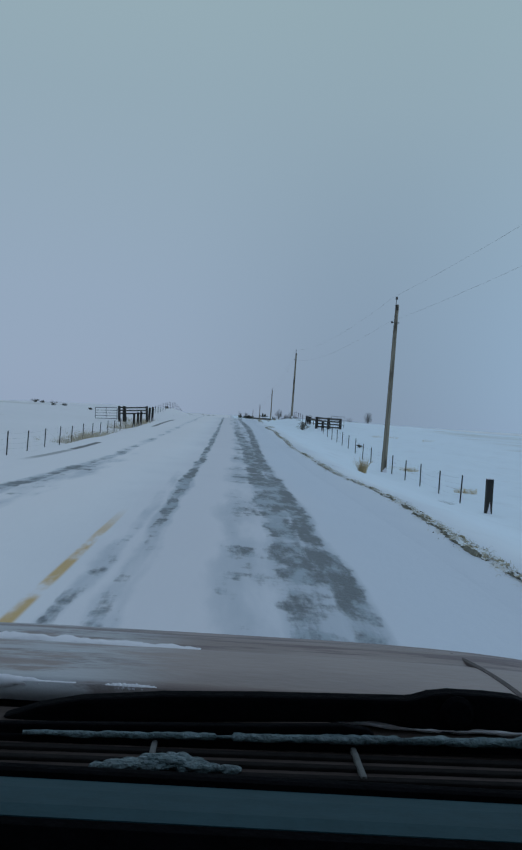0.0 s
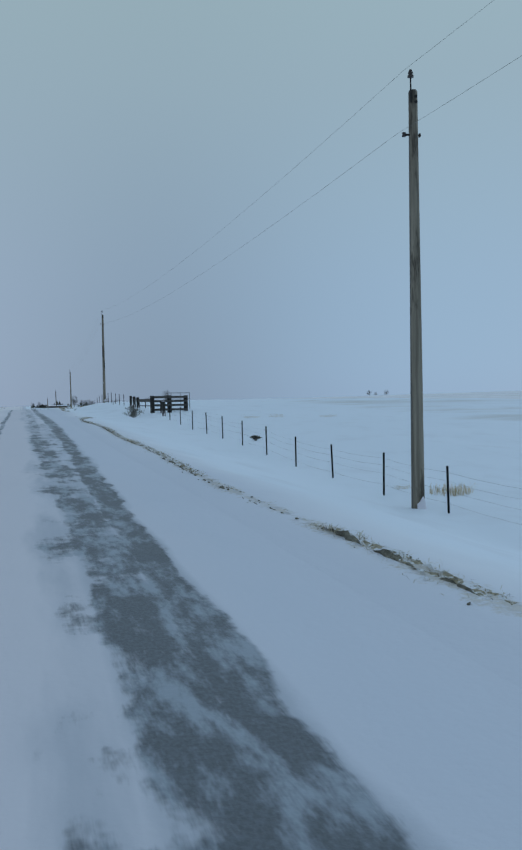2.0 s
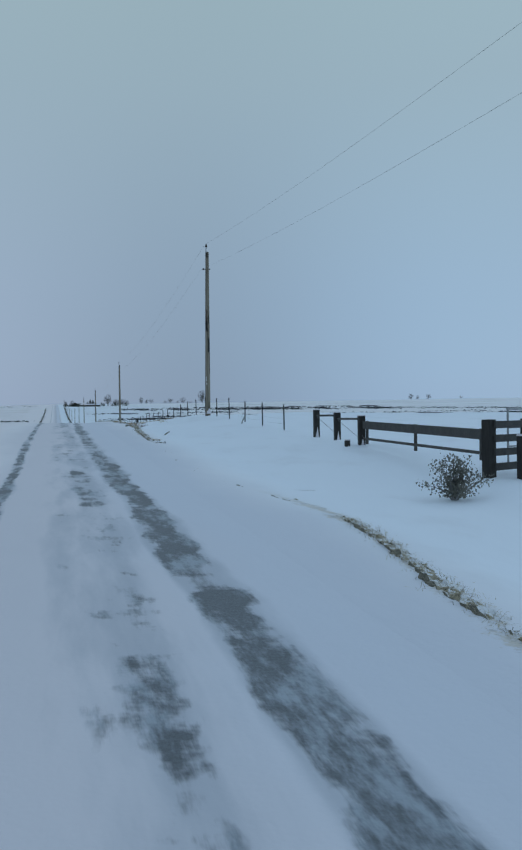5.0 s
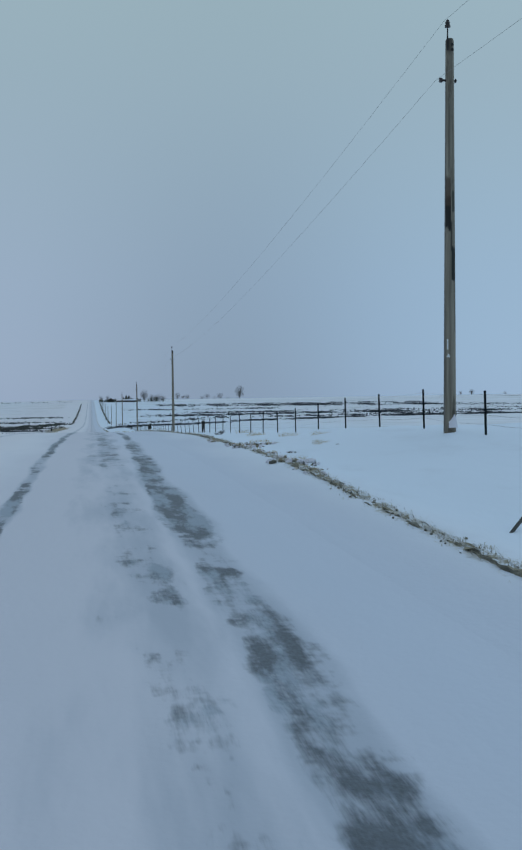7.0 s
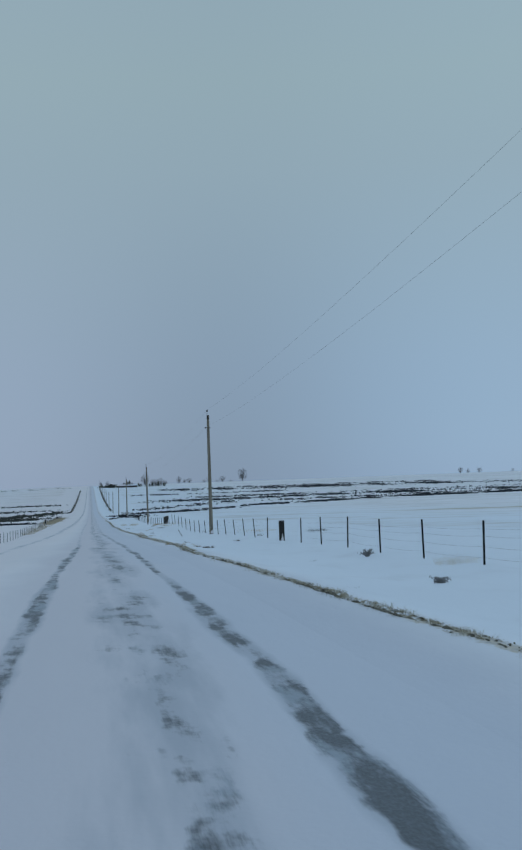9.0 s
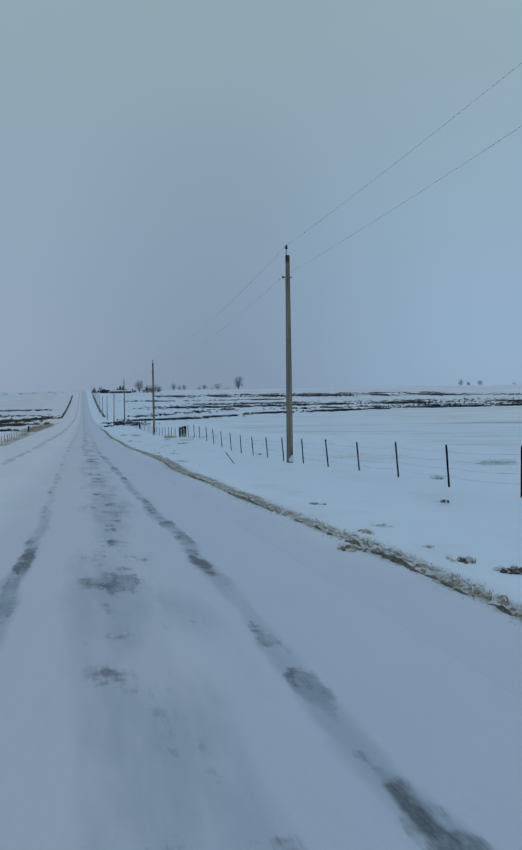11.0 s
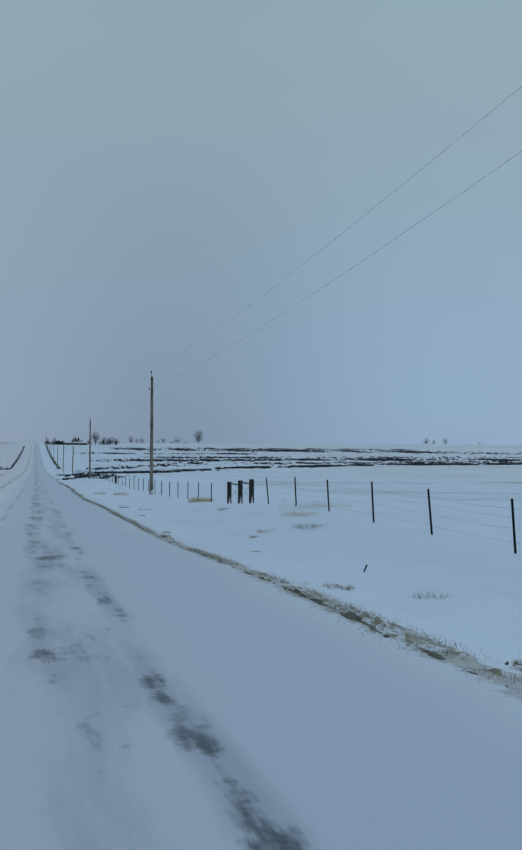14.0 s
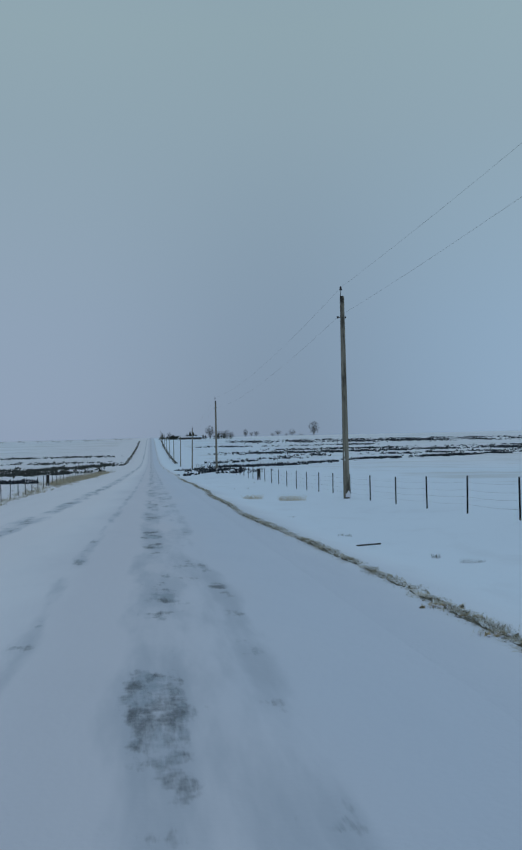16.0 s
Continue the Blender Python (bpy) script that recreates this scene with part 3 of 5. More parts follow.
# ---- power line ----
POLES = ((7.6, -28), (7.62, 47.6), (7.67, 123.5), (8.2, 201.2), (8.1, 276.2), (7.9, 352.6), (8.2, 428.5), (8.2, 504), (8.2, 580), (8.2, 656), (8.2, 732), (8.2, 808), (8.2, 884), (8.2, 960), (8.2, 1036))
BASES = {1: -2.58, 2: 0.95, 3: -0.79, 4: -2.04, 5: -2.3, 6: -3.58}


def build_pole(x, y, z, label, tags=False):
    ob = thing("utility_pole", x, y, z, label, "utility pole", "power line poles")
    bm = bmesh.new()
    lathe(bm, [(0.135, -0.8), (0.132, 0.0), (0.12, 2.5), (0.105, 5.0), (0.092, 7.3), (0.088, 8.12), (0.07, 8.16)], 20)
    for face in bm.faces:
        face.smooth = len(face.verts) == 4
    part("pole", bm, TARRED if (y > 100 and y < 140) else POLE, ob)
    bm = bmesh.new()
    tube(bm, (-0.07, -0.07, 7.9), (-0.07, -0.06, 8.17), 0.017, 0.017, 8)
    tube(bm, (-0.07, -0.06, 8.16), (-0.045, 0, 8.42), 0.017, 0.013, 8)
    part("pin", bm, DARK_STEEL, ob, "bent dark steel pole-top pin")
    for h in (8.02, 7.91):
        bm = bmesh.new()
        tube(bm, (0.025, -0.07, h), (0.025, -0.105, h), 0.034, 0.03, 8)
        part("bolt", bm, DARK_STEEL, ob)
    bm = bmesh.new()
    lathe(bm, [(0.03, 8.4), (0.062, 8.41), (0.06, 8.45), (0.04, 8.47), (0.05, 8.49), (0.05, 8.515), (0.028, 8.53), (0.034, 8.55), (0.015, 8.57)], 12, Matrix.Translation((-0.045, 0, 0)))
    part("insulator", bm, PORCELAIN, ob, "dark porcelain pin insulator")
    bm = bmesh.new()
    box(bm, (0.12, 0.04, 0.04), (-0.13, 0, 7.28), 0.006)
    tube(bm, (-0.12, 0, 7.28), (0.16, 0, 7.28), 0.012, 0.012, 6)
    box(bm, (0.02, 0.07, 0.07), (0.13, 0, 7.28), 0.004)
    part("bracket", bm, DARK_STEEL, ob)
    bm = bmesh.new()
    lathe(bm, [(0.03, -0.045), (0.045, -0.03), (0.03, 0.0), (0.045, 0.03), (0.03, 0.045)], 10, Matrix.Translation((-0.2, 0, 7.28)))
    part("spool", bm, PORCELAIN, ob, "dark spool insulator")
    bm = bmesh.new()
    tube(bm, (-0.138, -0.03, -0.2), (-0.094, -0.02, 7.2), 0.008, 0.008, 5)
    part("ground_wire", bm, WIRE, ob)
    if tags:
        bm = bmesh.new()
        box(bm, (0.03, 0.008, 0.22), (-0.085, -0.1, 1.66), 0.002)
        part("tag", bm, TIN, ob, "pale metal tag nailed to the pole")
        bm = bmesh.new()
        bmesh.ops.create_cone(bm, cap_ends=True, segments=3, radius1=0.055, radius2=0.05, depth=0.008, matrix=Matrix.Translation((-0.07, -0.112, 1.41)) @ Euler((radians(90), 0, 0)).to_matrix().to_4x4())
        part("tag", bm, TIN, ob, "small pale metal tag")
    # snow driven against the side that looks up the road
    bm = bmesh.new()
    cols = []
    for k in range(11):
        a = radians(-118 + 10 * k)
        high = 0.02 + 0.16 * max(0.0, 1 - abs(k - 5.5) / 5) ** 1.3
        cols.append([bm.verts.new((r * math.cos(a), r * math.sin(a), z)) for r, z in ((0.13, high), (0.146, high * 0.8), (0.152, high * 0.3), (0.17, -0.12), (0.12, -0.12))])
    for p, q in zip(cols, cols[1:]):
        for i in range(5):
            bm.faces.new((p[i], q[i], q[(i + 1) % 5], p[(i + 1) % 5]))
    bm.faces.new(cols[0])
    bm.faces.new(cols[-1][::-1])
    part("driven_snow", bm, SNOW, ob, "snow driven against the foot")
    return ob


spots = []
for k, (px, py) in enumerate(POLES):
    pz = BASES.get(k, ground_at(px, py))
    label = "grey weathered wooden utility pole with one top insulator"
    if k == 2:
        label = "weathered utility pole with dark stains, standing beside the fence"
    p = build_pole(px, py, pz, label, k in (2, 4))
    p.rotation_euler = Euler((radians((0.0, 0.2, 0.3, 0.5, 0.1)[k % 5]), radians((0.0, 0.95, 0.5, -0.05, -0.2)[k % 5]), 0))
    spots.append(Vector((px, py, pz)))


def build_wire(points, label):
    """Conductor sagging between the poles, one thing of separate spans."""
    line = thing("power_line", *points[0], label, "wire", "overhead wires")
    base = Vector(points[0])
    for a, b in zip(points, points[1:]):
        bm = bmesh.new()
        a, b = Vector(a) - base, Vector(b) - base
        seg = 26
        path = [a.lerp(b, k / seg) - Vector((0, 0, 0.75 * 4 * (k / seg) * (1 - k / seg))) for k in range(seg + 1)]
        rings = [[bm.verts.new(p + Vector((0.0034 * math.cos(2.094 * j), 0, 0.0034 * math.sin(2.094 * j)))) for j in range(3)] for p in path]
        for p, q in zip(rings, rings[1:]):
            for j in range(3):
                bm.faces.new((p[j], p[(j + 1) % 3], q[(j + 1) % 3], q[j]))
        part("span", bm, WIRE, line)


build_wire([s + Vector((-0.045, 0, 8.54)) for s in spots], "thin dark conductor running along the pole tops")
build_wire([s + Vector((-0.24, 0, 7.28)) for s in spots], "thin dark neutral wire below the pole tops")


# ---- wire fences ----
def t_post_mesh():
    bm = bmesh.new()
    box(bm, (0.045, 0.007, 1.45), (0, 0, 0.12))
    box(bm, (0.007, 0.045, 1.45), (0, 0.025, 0.12))
    for k in range(10):
        box(bm, (0.014, 0.012, 0.02), (0, -0.006, 0.05 + 0.08 * k))
    me = bpy.data.meshes.new("fence_post")
    bm.to_mesh(me)
    bm.free()
    me.materials.append(STEEL_POST)
    return me


T_POST = t_post_mesh()
FENCE_WIRES = (0.2, 0.42, 0.62, 0.8)


def build_fence(name, label, x, runs, pitch, seed):
    """Steel posts with four wires; runs are (from, to) stretches along the road."""
    rnd = random.Random(seed)
    fence = thing(name, 0, 0, 0, label, "fence", "roadside fences")
    for lo, *legs in runs:
        stands = [lo]
        for hi in legs:
            n = max(1, round((hi - stands[-1]) / pitch))
            stands += [stands[-1] + (hi - stands[-1]) * (k + 1) / n for k in range(n)][:-1] + [hi]
        tops = []
        for y in stands:
            px = (fence_x(y) if x is None else x) + rnd.uniform(-0.02, 0.02)
            pz = ground_at(px, y) + rnd.uniform(-0.04, 0.05)
            lean = -4.0 if x is None and 181 < y < 243 else 0.0
            shared("fence_post", T_POST, fence, pose(px, y, pz, rnd.uniform(-2.5, 2.5), lean + rnd.uniform(-1.2, 1.4), rnd.uniform(-12, 12)) @ Matrix.Diagonal((1, 1, 1.06 if y < 142 else 1.15, 1)))
            tops.append(Vector((px, y, pz)))
        for h in FENCE_WIRES:
            bm = bmesh.new()
            rings = []
            for a, b in zip(tops, tops[1:]):
                for f in (0.0, 0.33, 0.67):
                    p = a.lerp(b, f) + Vector((-0.03, 0, h - 0.03 * (f > 0) + 0.02 * math.sin(a.y * 1.7 + h * 9)))
                    rings.append([bm.verts.new(p + Vector((0.002 * math.cos(2.094 * j), 0, 0.002 * math.sin(2.094 * j)))) for j in range(3)])
            for p, q in zip(rings, rings[1:]):
                for j in range(3):
                    bm.faces.new((p[j], p[(j + 1) % 3], q[(j + 1) % 3], q[j]))
            part("wire", bm, WIRE, fence)
    return fence


build_fence("wire_fence", "barbed-wire fence on dark steel posts in deep snow", None,
            ((-12.6, 25.4), (32.72, 50.25, 79.1, 82.8), (107.44, 133.13, 149.05, 172.45), (180.72, 192.45, 200.45, 223.45, 242.46), (254.5, 308.0), (316.5, 420.0)), 3.8, 3)
build_fence("wire_fence", "barbed-wire fence on steel posts above dead grass", FENCE_L,
            ((-7.8, 37.15, 78.5), (108.0, 124.2, 134.5, 279.1, 315.8), (323.0, 420.0)), 3.72, 4)


# ---- timber corner posts, gates and corrals ----
def post_bm(w, d, h, sink=0.5):
    bm = bmesh.new()
    box(bm, (w, d, h + sink), (0, 0, (h - sink) / 2), 0.012)
    return bm


def timber_post(x, y, w, d, h, label, turn=0.0):
    z = ground_at(x, y)
    ob = thing("timber_post", x, y, z, label, "fence post", "timber posts", turn)
    part("post", post_bm(w, d, h), TIE, ob)
    bm = bmesh.new()
    box(bm, (w * 1.04, d * 1.04, 0.03), (0, 0, h + 0.012), 0.01)
    part("snow_cap", bm, SNOW, ob, "thin cap of snow")
    # snow driven on the face that looks up the road
    bm = bmesh.new()
    v = [bm.verts.new(c) for c in ((-w * 0.3, -d / 2 - 0.012, -0.05), (w * 0.3, -d / 2 - 0.012, -0.05), (w * 0.06, -d / 2 - 0.012, h * 0.33))]
    u = [bm.verts.new(Vector(c.co) + Vector((0, 0.02, 0))) for c in v]
    bm.faces.new(v)
    bm.faces.new(u[::-1])
    for k in range(3):
        bm.faces.new((v[k], u[k], u[(k + 1) % 3], v[(k + 1) % 3]))
    part("driven_snow", bm, SNOW, ob, "snow driven against the foot")
    return ob


def brace_group(ys, x, h, label, ways=(-1, 1)):
    """A row of tie posts with crossed brace wires and a top rail between them."""
    for y in ys:
        timber_post(x, y, 0.175, 0.175, h, label)
    for a, b in zip(ys, ys[1:]):
        za, zb = ground_at(x, a), ground_at(x, b)
        ob = thing("brace_rail", x, (a + b) / 2, (za + zb) / 2, "pole rail and twisted wire braces between timber posts", "fence brace", "fence braces")
        bm = bmesh.new()
        d = (b - a) / 2
        tube(bm, (0, -d + 0.1, h - 0.13), (0, d - 0.1, h - 0.13), 0.03, 0.03, 8)
        part("rail", bm, BOARD, ob)
        for s in ways:
            bm = bmesh.new()
            tube(bm, (0, -d * s, h - 0.15), (0, d * s, 0.1), 0.006, 0.006, 5)
            part("brace_wire", bm, WIRE, ob)


timber_post(7.9, 29.2, 0.2, 0.2, 1.02, "dark creosoted timber post with snow on its foot")
brace_group((99.0, 101.3, 103.6), 8.03, 0.8, "short dark railway-tie post by the gate", (-1,))
timber_post(7.6, 98.9, 0.13, 0.12, 0.2, "sawn-off stub of a post poking out of the snow")
brace_group((245.5, 247.7, 250.1), 8.55, 0.96, "short dark railway-tie post in the fence line")
timber_post(8.4, 176.6, 0.22, 0.2, 0.85, "dark timber post in the wire fence")
timber_post(8.5, 312.6, 0.24, 0.2, 0.9, "dark timber post in the wire fence")
timber_post(FENCE_L, 319.3, 0.24, 0.2, 1.0, "dark timber post standing in dead grass")


def board_panel(name, a, b, zs, h, boards, label, posts=2, thick=0.14):
    """Upright posts with horizontal boards from a to b."""
    ax, ay = a
    bx, by = b
    L = math.hypot(bx - ax, by - ay)
    ob = thing(name, ax, ay, zs, label, "corral panel", "corral", math.degrees(math.atan2(by - ay, bx - ax)))
    for k in range(posts):
        bm = post_bm(0.2, 0.2, h + 0.05)
        bmesh.ops.translate(bm, verts=bm.verts, vec=(L * k / (posts - 1), 0, 0))
        part("post", bm, TIE, ob)
    for z in boards:
        bm = bmesh.new()
        box(bm, (L, 0.05, thick), (L / 2, -0.13, z), 0.006)
        part("board", bm, BOARD, ob)
    return ob


def tube_gate(a, b, z, h, label, bars=5, metal=GALV):
    ax, ay = a
    bx, by = b
    L = math.hypot(bx - ax, by - ay)
    ob = thing("tube_gate", ax, ay, z, label, "gate", "gates", math.degrees(math.atan2(by - ay, bx - ax)))
    bm = bmesh.new()
    for u in (0.03, L - 0.03):
        tube(bm, (u, 0, 0.08), (u, 0, h), 0.024, 0.024, 8)
    for k in (0, bars - 1):
        zz = 0.08 + (h - 0.08) * k / (bars - 1)
        tube(bm, (0, 0, zz), (L, 0, zz), 0.024, 0.024, 8)
    part("gate_frame", bm, metal, ob)
    for k in range(1, bars - 1):
        bm = bmesh.new()
        zz = 0.08 + (h - 0.08) * k / (bars - 1)
        tube(bm, (0.03, 0, zz), (L - 0.03, 0, zz), 0.018, 0.018, 8)
        part("bar", bm, metal, ob)
    bm = bmesh.new()
    box(bm, (0.035, 0.012, h - 0.1), (L / 2, -0.02, h / 2 + 0.04))
    part("upright", bm, metal, ob)
    return ob


def plank_gate(a, b, za, zb, label):
    ax, ay = a
    bx, by = b
    L = math.hypot(bx - ax, by - ay)
    ob = thing("plank_gate", ax, ay, za, label, "gate", "gates", math.degrees(math.atan2(by - ay, bx - ax)))
    ob.rotation_euler.y = -math.atan2(zb - za, L)
    for z, h in ((0.56, 0.2), (0.2, 0.06)):
        bm = bmesh.new()
        box(bm, (L - 0.2, 0.06, h), (L / 2, 0, z), 0.01)
        part("rail", bm, BOARD, ob)
    for u in (0.25, L / 2, L - 0.25):
        bm = bmesh.new()
        box(bm, (0.1, 0.05, 0.62), (u, 0.055, 0.36), 0.006)
        part("upright", bm, BOARD, ob)


# right-hand field entrance
plank_gate((8.05, 99.0), (8.05, 91.4), ground_at(8.05, 99), -0.25, "low weathered plank gate across a snowed-in field entrance")
board_panel("corral_panel", (8.05, 91.2), (10.45, 92.8), -0.5, 1.05, (0.2, 0.48, 0.74, 1.0), "dark board corral panel on railway-tie posts", 3)
tube_gate((9.6, 93.6), (11.0, 94.4), -0.5, 1.3, "galvanised tube gate leaning behind the corral panel", 4)
for gx, gy, gh in ((8.6, 90.9, 0.82), (8.3, 87.9, 0.86)):
    timber_post(gx, gy, 0.18, 0.18, gh, "short dark timber post before the corral panel")
# left-hand corral
for ends, posts, tilt in ((((-9.5, 88.0), (-7.55, 88.0)), 2, 4.3), (((-10.05, 88.1), (-9.62, 88.05)), 2, 3.0)):
    panel = board_panel("corral_panel", *ends, -0.82, 1.1, (0.5, 0.77, 1.02), "dark board corral panel on railway-tie posts" if tilt > 4 else "narrow dark board panel beside a tube gate", posts, 0.12)
    panel.rotation_euler.y = radians(-tilt)
tube_gate((-12.2, 88.0), (-10.2, 88.0), -0.98, 1.05, "dark weathered five-bar tube gate standing shut", 5, WORN_STEEL).rotation_euler.y = radians(-2.5)
for gx, gy in ((-7.35, 88.0), (-7.1, 88.3)):
    timber_post(gx, gy, 0.19, 0.19, 1.32, "dark railway-tie post at the corral end")
for gx, gy, gh in ((-7.78, 78.6, 1.2), (-7.6, 80.0, 1.2), (-7.48, 81.4, 1.22)):
    timber_post(gx, gy, 0.17, 0.17, gh, "short dark timber post in dead grass")


# ---- dead grass, sagebrush and debris ----
def blades(pts, tall, per, spread, seed, lean=0.6, width=0.006):
    """Thin bent blades in tufts at the points given."""
    rnd = random.Random(seed)
    verts, faces = [], []
    for x, y, z, s in pts:
        for _ in range(per):
            a, r = rnd.uniform(0, 6.283), spread * s * math.sqrt(rnd.random())
            bx, by = x + r * math.cos(a), y + r * math.sin(a)
            h = tall * s * rnd.uniform(0.4, 1.1)
            la, ll = rnd.uniform(0, 6.283), lean * h * rnd.random()
            dx, dy = math.cos(la) * ll, math.sin(la) * ll
            w = width * rnd.uniform(0.6, 1.5)
            wa = rnd.uniform(0, 3.1416)
            wx, wy = math.cos(wa) * w, math.sin(wa) * w
            k = len(verts)
            verts += [(bx - wx, by - wy, z - 0.03), (bx + wx, by + wy, z - 0.03), (bx + dx * 0.4 + wx * 0.7, by + dy * 0.4 + wy * 0.7, z + h * 0.6),
                      (bx + dx * 0.4 - wx * 0.7, by + dy * 0.4 - wy * 0.7, z + h * 0.6), (bx + dx, by + dy, z + h)]
            faces += [(k, k + 1, k + 2, k + 3), (k + 3, k + 2, k + 4)]
    return verts, faces


def strip_width(y):
    """The grass strip is thin at first and widest past the third pole."""
    return 0.13 + 0.25 * np.exp(-((y - 200) / 24.0) ** 2) + 0.05 * np.sin(y * 0.9 + 2 * np.sin(y * 0.23)) * np.sin(y * 0.37)


def strip_height(y):
    """How far the turf stands out of the snow; below zero it is buried."""
    y = np.asarray(y, float)
    h = 0.012 + 0.014 * np.sin(y * 0.53 + 1.5 * np.sin(y * 0.17)) + 0.012 * np.sin(y * 1.9 + 2 * np.sin(y * 0.6)) + 0.012 * np.sin(y * 4.3 + np.sin(y * 1.7))
    h = h - 0.02 * np.exp(-((y - 38) / 14.0) ** 2) * (0.5 + 0.5 * np.sin(y * 0.8)) - 0.034 * np.exp(-((y - 229) / 5.0) ** 2)
    h = h - 0.022 * np.exp(-((y - 44) / 7.0) ** 2)
    return h - 0.22 * np.exp(-((y - 98) / 8.5) ** 4)


def turf_bank():
    """Turf cut by the plough: low ragged clods with a dark face towards the road, half sunk in snow."""
    rows = np.arange(1.0, 330.0, 0.08)
    w, h = strip_width(rows), strip_height(rows)
    fs = (-0.75, -0.55, -0.42, -0.2, 0.1, 0.4, 0.7, 0.95)
    verts = []
    for y, wide, tall in zip(rows.tolist(), w.tolist(), h.tolist()):
        x0 = float(edge_x(y))
        for f, g in zip(fs, (-0.04, 0.1, 0.9, 1.0, 0.9, 0.6, 0.1, -0.04)):
            jut = noise.noise(Vector((y * 1.3, f * 3, 1.0))) * 0.6 + noise.noise(Vector((y * 6.0, f * 4, 5.0))) * 0.5
            x = x0 + f * wide + 0.11 * jut
            rise = -0.05 if g < 0 else g * tall + 0.05 * noise.noise(Vector((y * 2.2, f * 4, 9.0))) + 0.03 * noise.noise(Vector((y * 8.0, f * 7, 2.0))) - 0.006
            verts.append((x, y + 0.04 * jut, float(land(x, y)) + rise))
    n = len(fs)
    faces = [(n * k + j, n * k + j + 1, n * k + j + n + 1, n * k + j + n) for k in range(len(rows) - 1) for j in range(n - 1)]
    ob = from_lists("turf_bank", verts, faces, TURF_TOP)
    ob.data.materials.append(TURF)
    ob.data.polygons.foreach_set("material_index", [1 if k % (n - 1) < 2 else 0 for k in range(len(faces))])
    tagged(ob, "low ragged clods of frozen turf along the road edge", "turf", kind="stuff")


def mat_of_grass(name, count, seed, material, label, spread, tall):
    """Blades leaning in all directions on the turf along the road's right edge."""
    rng = np.random.default_rng(seed)
    y = rng.uniform(-5, 330, count)
    keep = rng.random(count) < 0.3 + 0.7 * (0.5 + 0.5 * np.sin(y * 0.31) * np.sin(y * 0.083 + 1)) * (0.6 + 0.4 * np.sin(y * 2.1 + 2 * np.sin(y * 0.7)))
    keep &= (np.abs(y - 98) > 8.5) & (rng.random(count) < 0.35 + 0.65 * step(60, 150, y)) & (strip_height(y) > -0.012)
    y = y[keep]
    n = len(y)
    wide = strip_width(y)
    clump = rng.normal(0, 0.04, 4000)[(y * 11).astype(int) % 4000]
    off = rng.normal(0.08, 0.42, n)
    x = edge_x(y) + clump + off * wide * spread
    z = land(x, y) + np.clip(strip_height(y), 0, 1) * np.clip(1 - off ** 2, 0, 1) * 0.85
    a, length = rng.uniform(0, 6.283, n), rng.uniform(0.03, 0.12, n)
    dx, dy, w = np.cos(a) * length, np.sin(a) * length, rng.uniform(0.0008, 0.0024, n)
    wx, wy = -np.sin(a) * w, np.cos(a) * w
    up = (rng.random(n) ** 2.2 * tall) * rng.uniform(0.2, 1.4, 900)[(y * 2.6).astype(int) % 900]
    low = np.stack((x - wx, y - wy, z - 0.01), -1), np.stack((x + wx, y + wy, z - 0.01), -1)
    mid = np.stack((x + 0.4 * dx + wx, y + 0.4 * dy + wy, z + 0.75 * up + 0.006), -1), np.stack((x + 0.4 * dx - wx, y + 0.4 * dy - wy, z + 0.75 * up + 0.006), -1)
    tip = np.stack((x + dx, y + dy, z + up), -1)
    verts = np.stack((*low, *mid, tip), 1).reshape(-1, 3)
    k = np.arange(n) * 5
    faces = np.stack((k, k + 1, k + 2, k + 3), -1).tolist() + np.stack((k + 3, k + 2, k + 4), -1).tolist()
    tagged(from_lists(name, verts.tolist(), faces, material), label, "dead grass", kind="stuff")


def grass_edge():
    turf_bank()
    mat_of_grass("edge_grass", 190000, 21, EDGE_STRAW, "matted tan dead grass poking through snow at the road edge", 1.3, 0.05)
    mat_of_grass("edge_roots", 45000, 24, ROOTS, "dark broken stalks and roots along the road edge", 1.2, 0.035)


def grass_left():
    rnd = random.Random(9)
    pts = []
    for lo, hi, n, s in ((50.5, 63.5, 130, 1.15), (77, 92, 150, 1.25), (262, 322, 420, 0.55), (322, 372, 520, 1.5), (340, 420, 420, 1.9)):
        for _ in range(n):
            y = rnd.uniform(lo, hi)
            x = FENCE_L + abs(rnd.gauss(0, 0.7)) * (1 if rnd.random() < 0.6 else -1)
            pts.append((x, y, ground_at(x, y), s * rnd.uniform(0.5, 1.3)))
    v, f = blades(pts, 0.3, 16, 0.3, 22, 0.9, 0.005)
    tagged(from_lists("fence_grass", v, f, PALE_STRAW), "tall tan dead grass along the fence", "dead grass", kind="stuff")


def tuft(x, y, tall, spread, n, label, material, seed, lean=0.9, width=0.004):
    v, f = blades([(0, 0, 0, 1.0)], tall, int(n * 1.8), spread, seed, lean, width)
    ob = from_lists("grass_tuft" if material is STRAW else "sagebrush", v, f, material)
    ob.matrix_basis = pose(x, y, ground_at(x, y))
    return tagged(ob, label, "dead grass" if material is STRAW else "bush", "roadside plants")


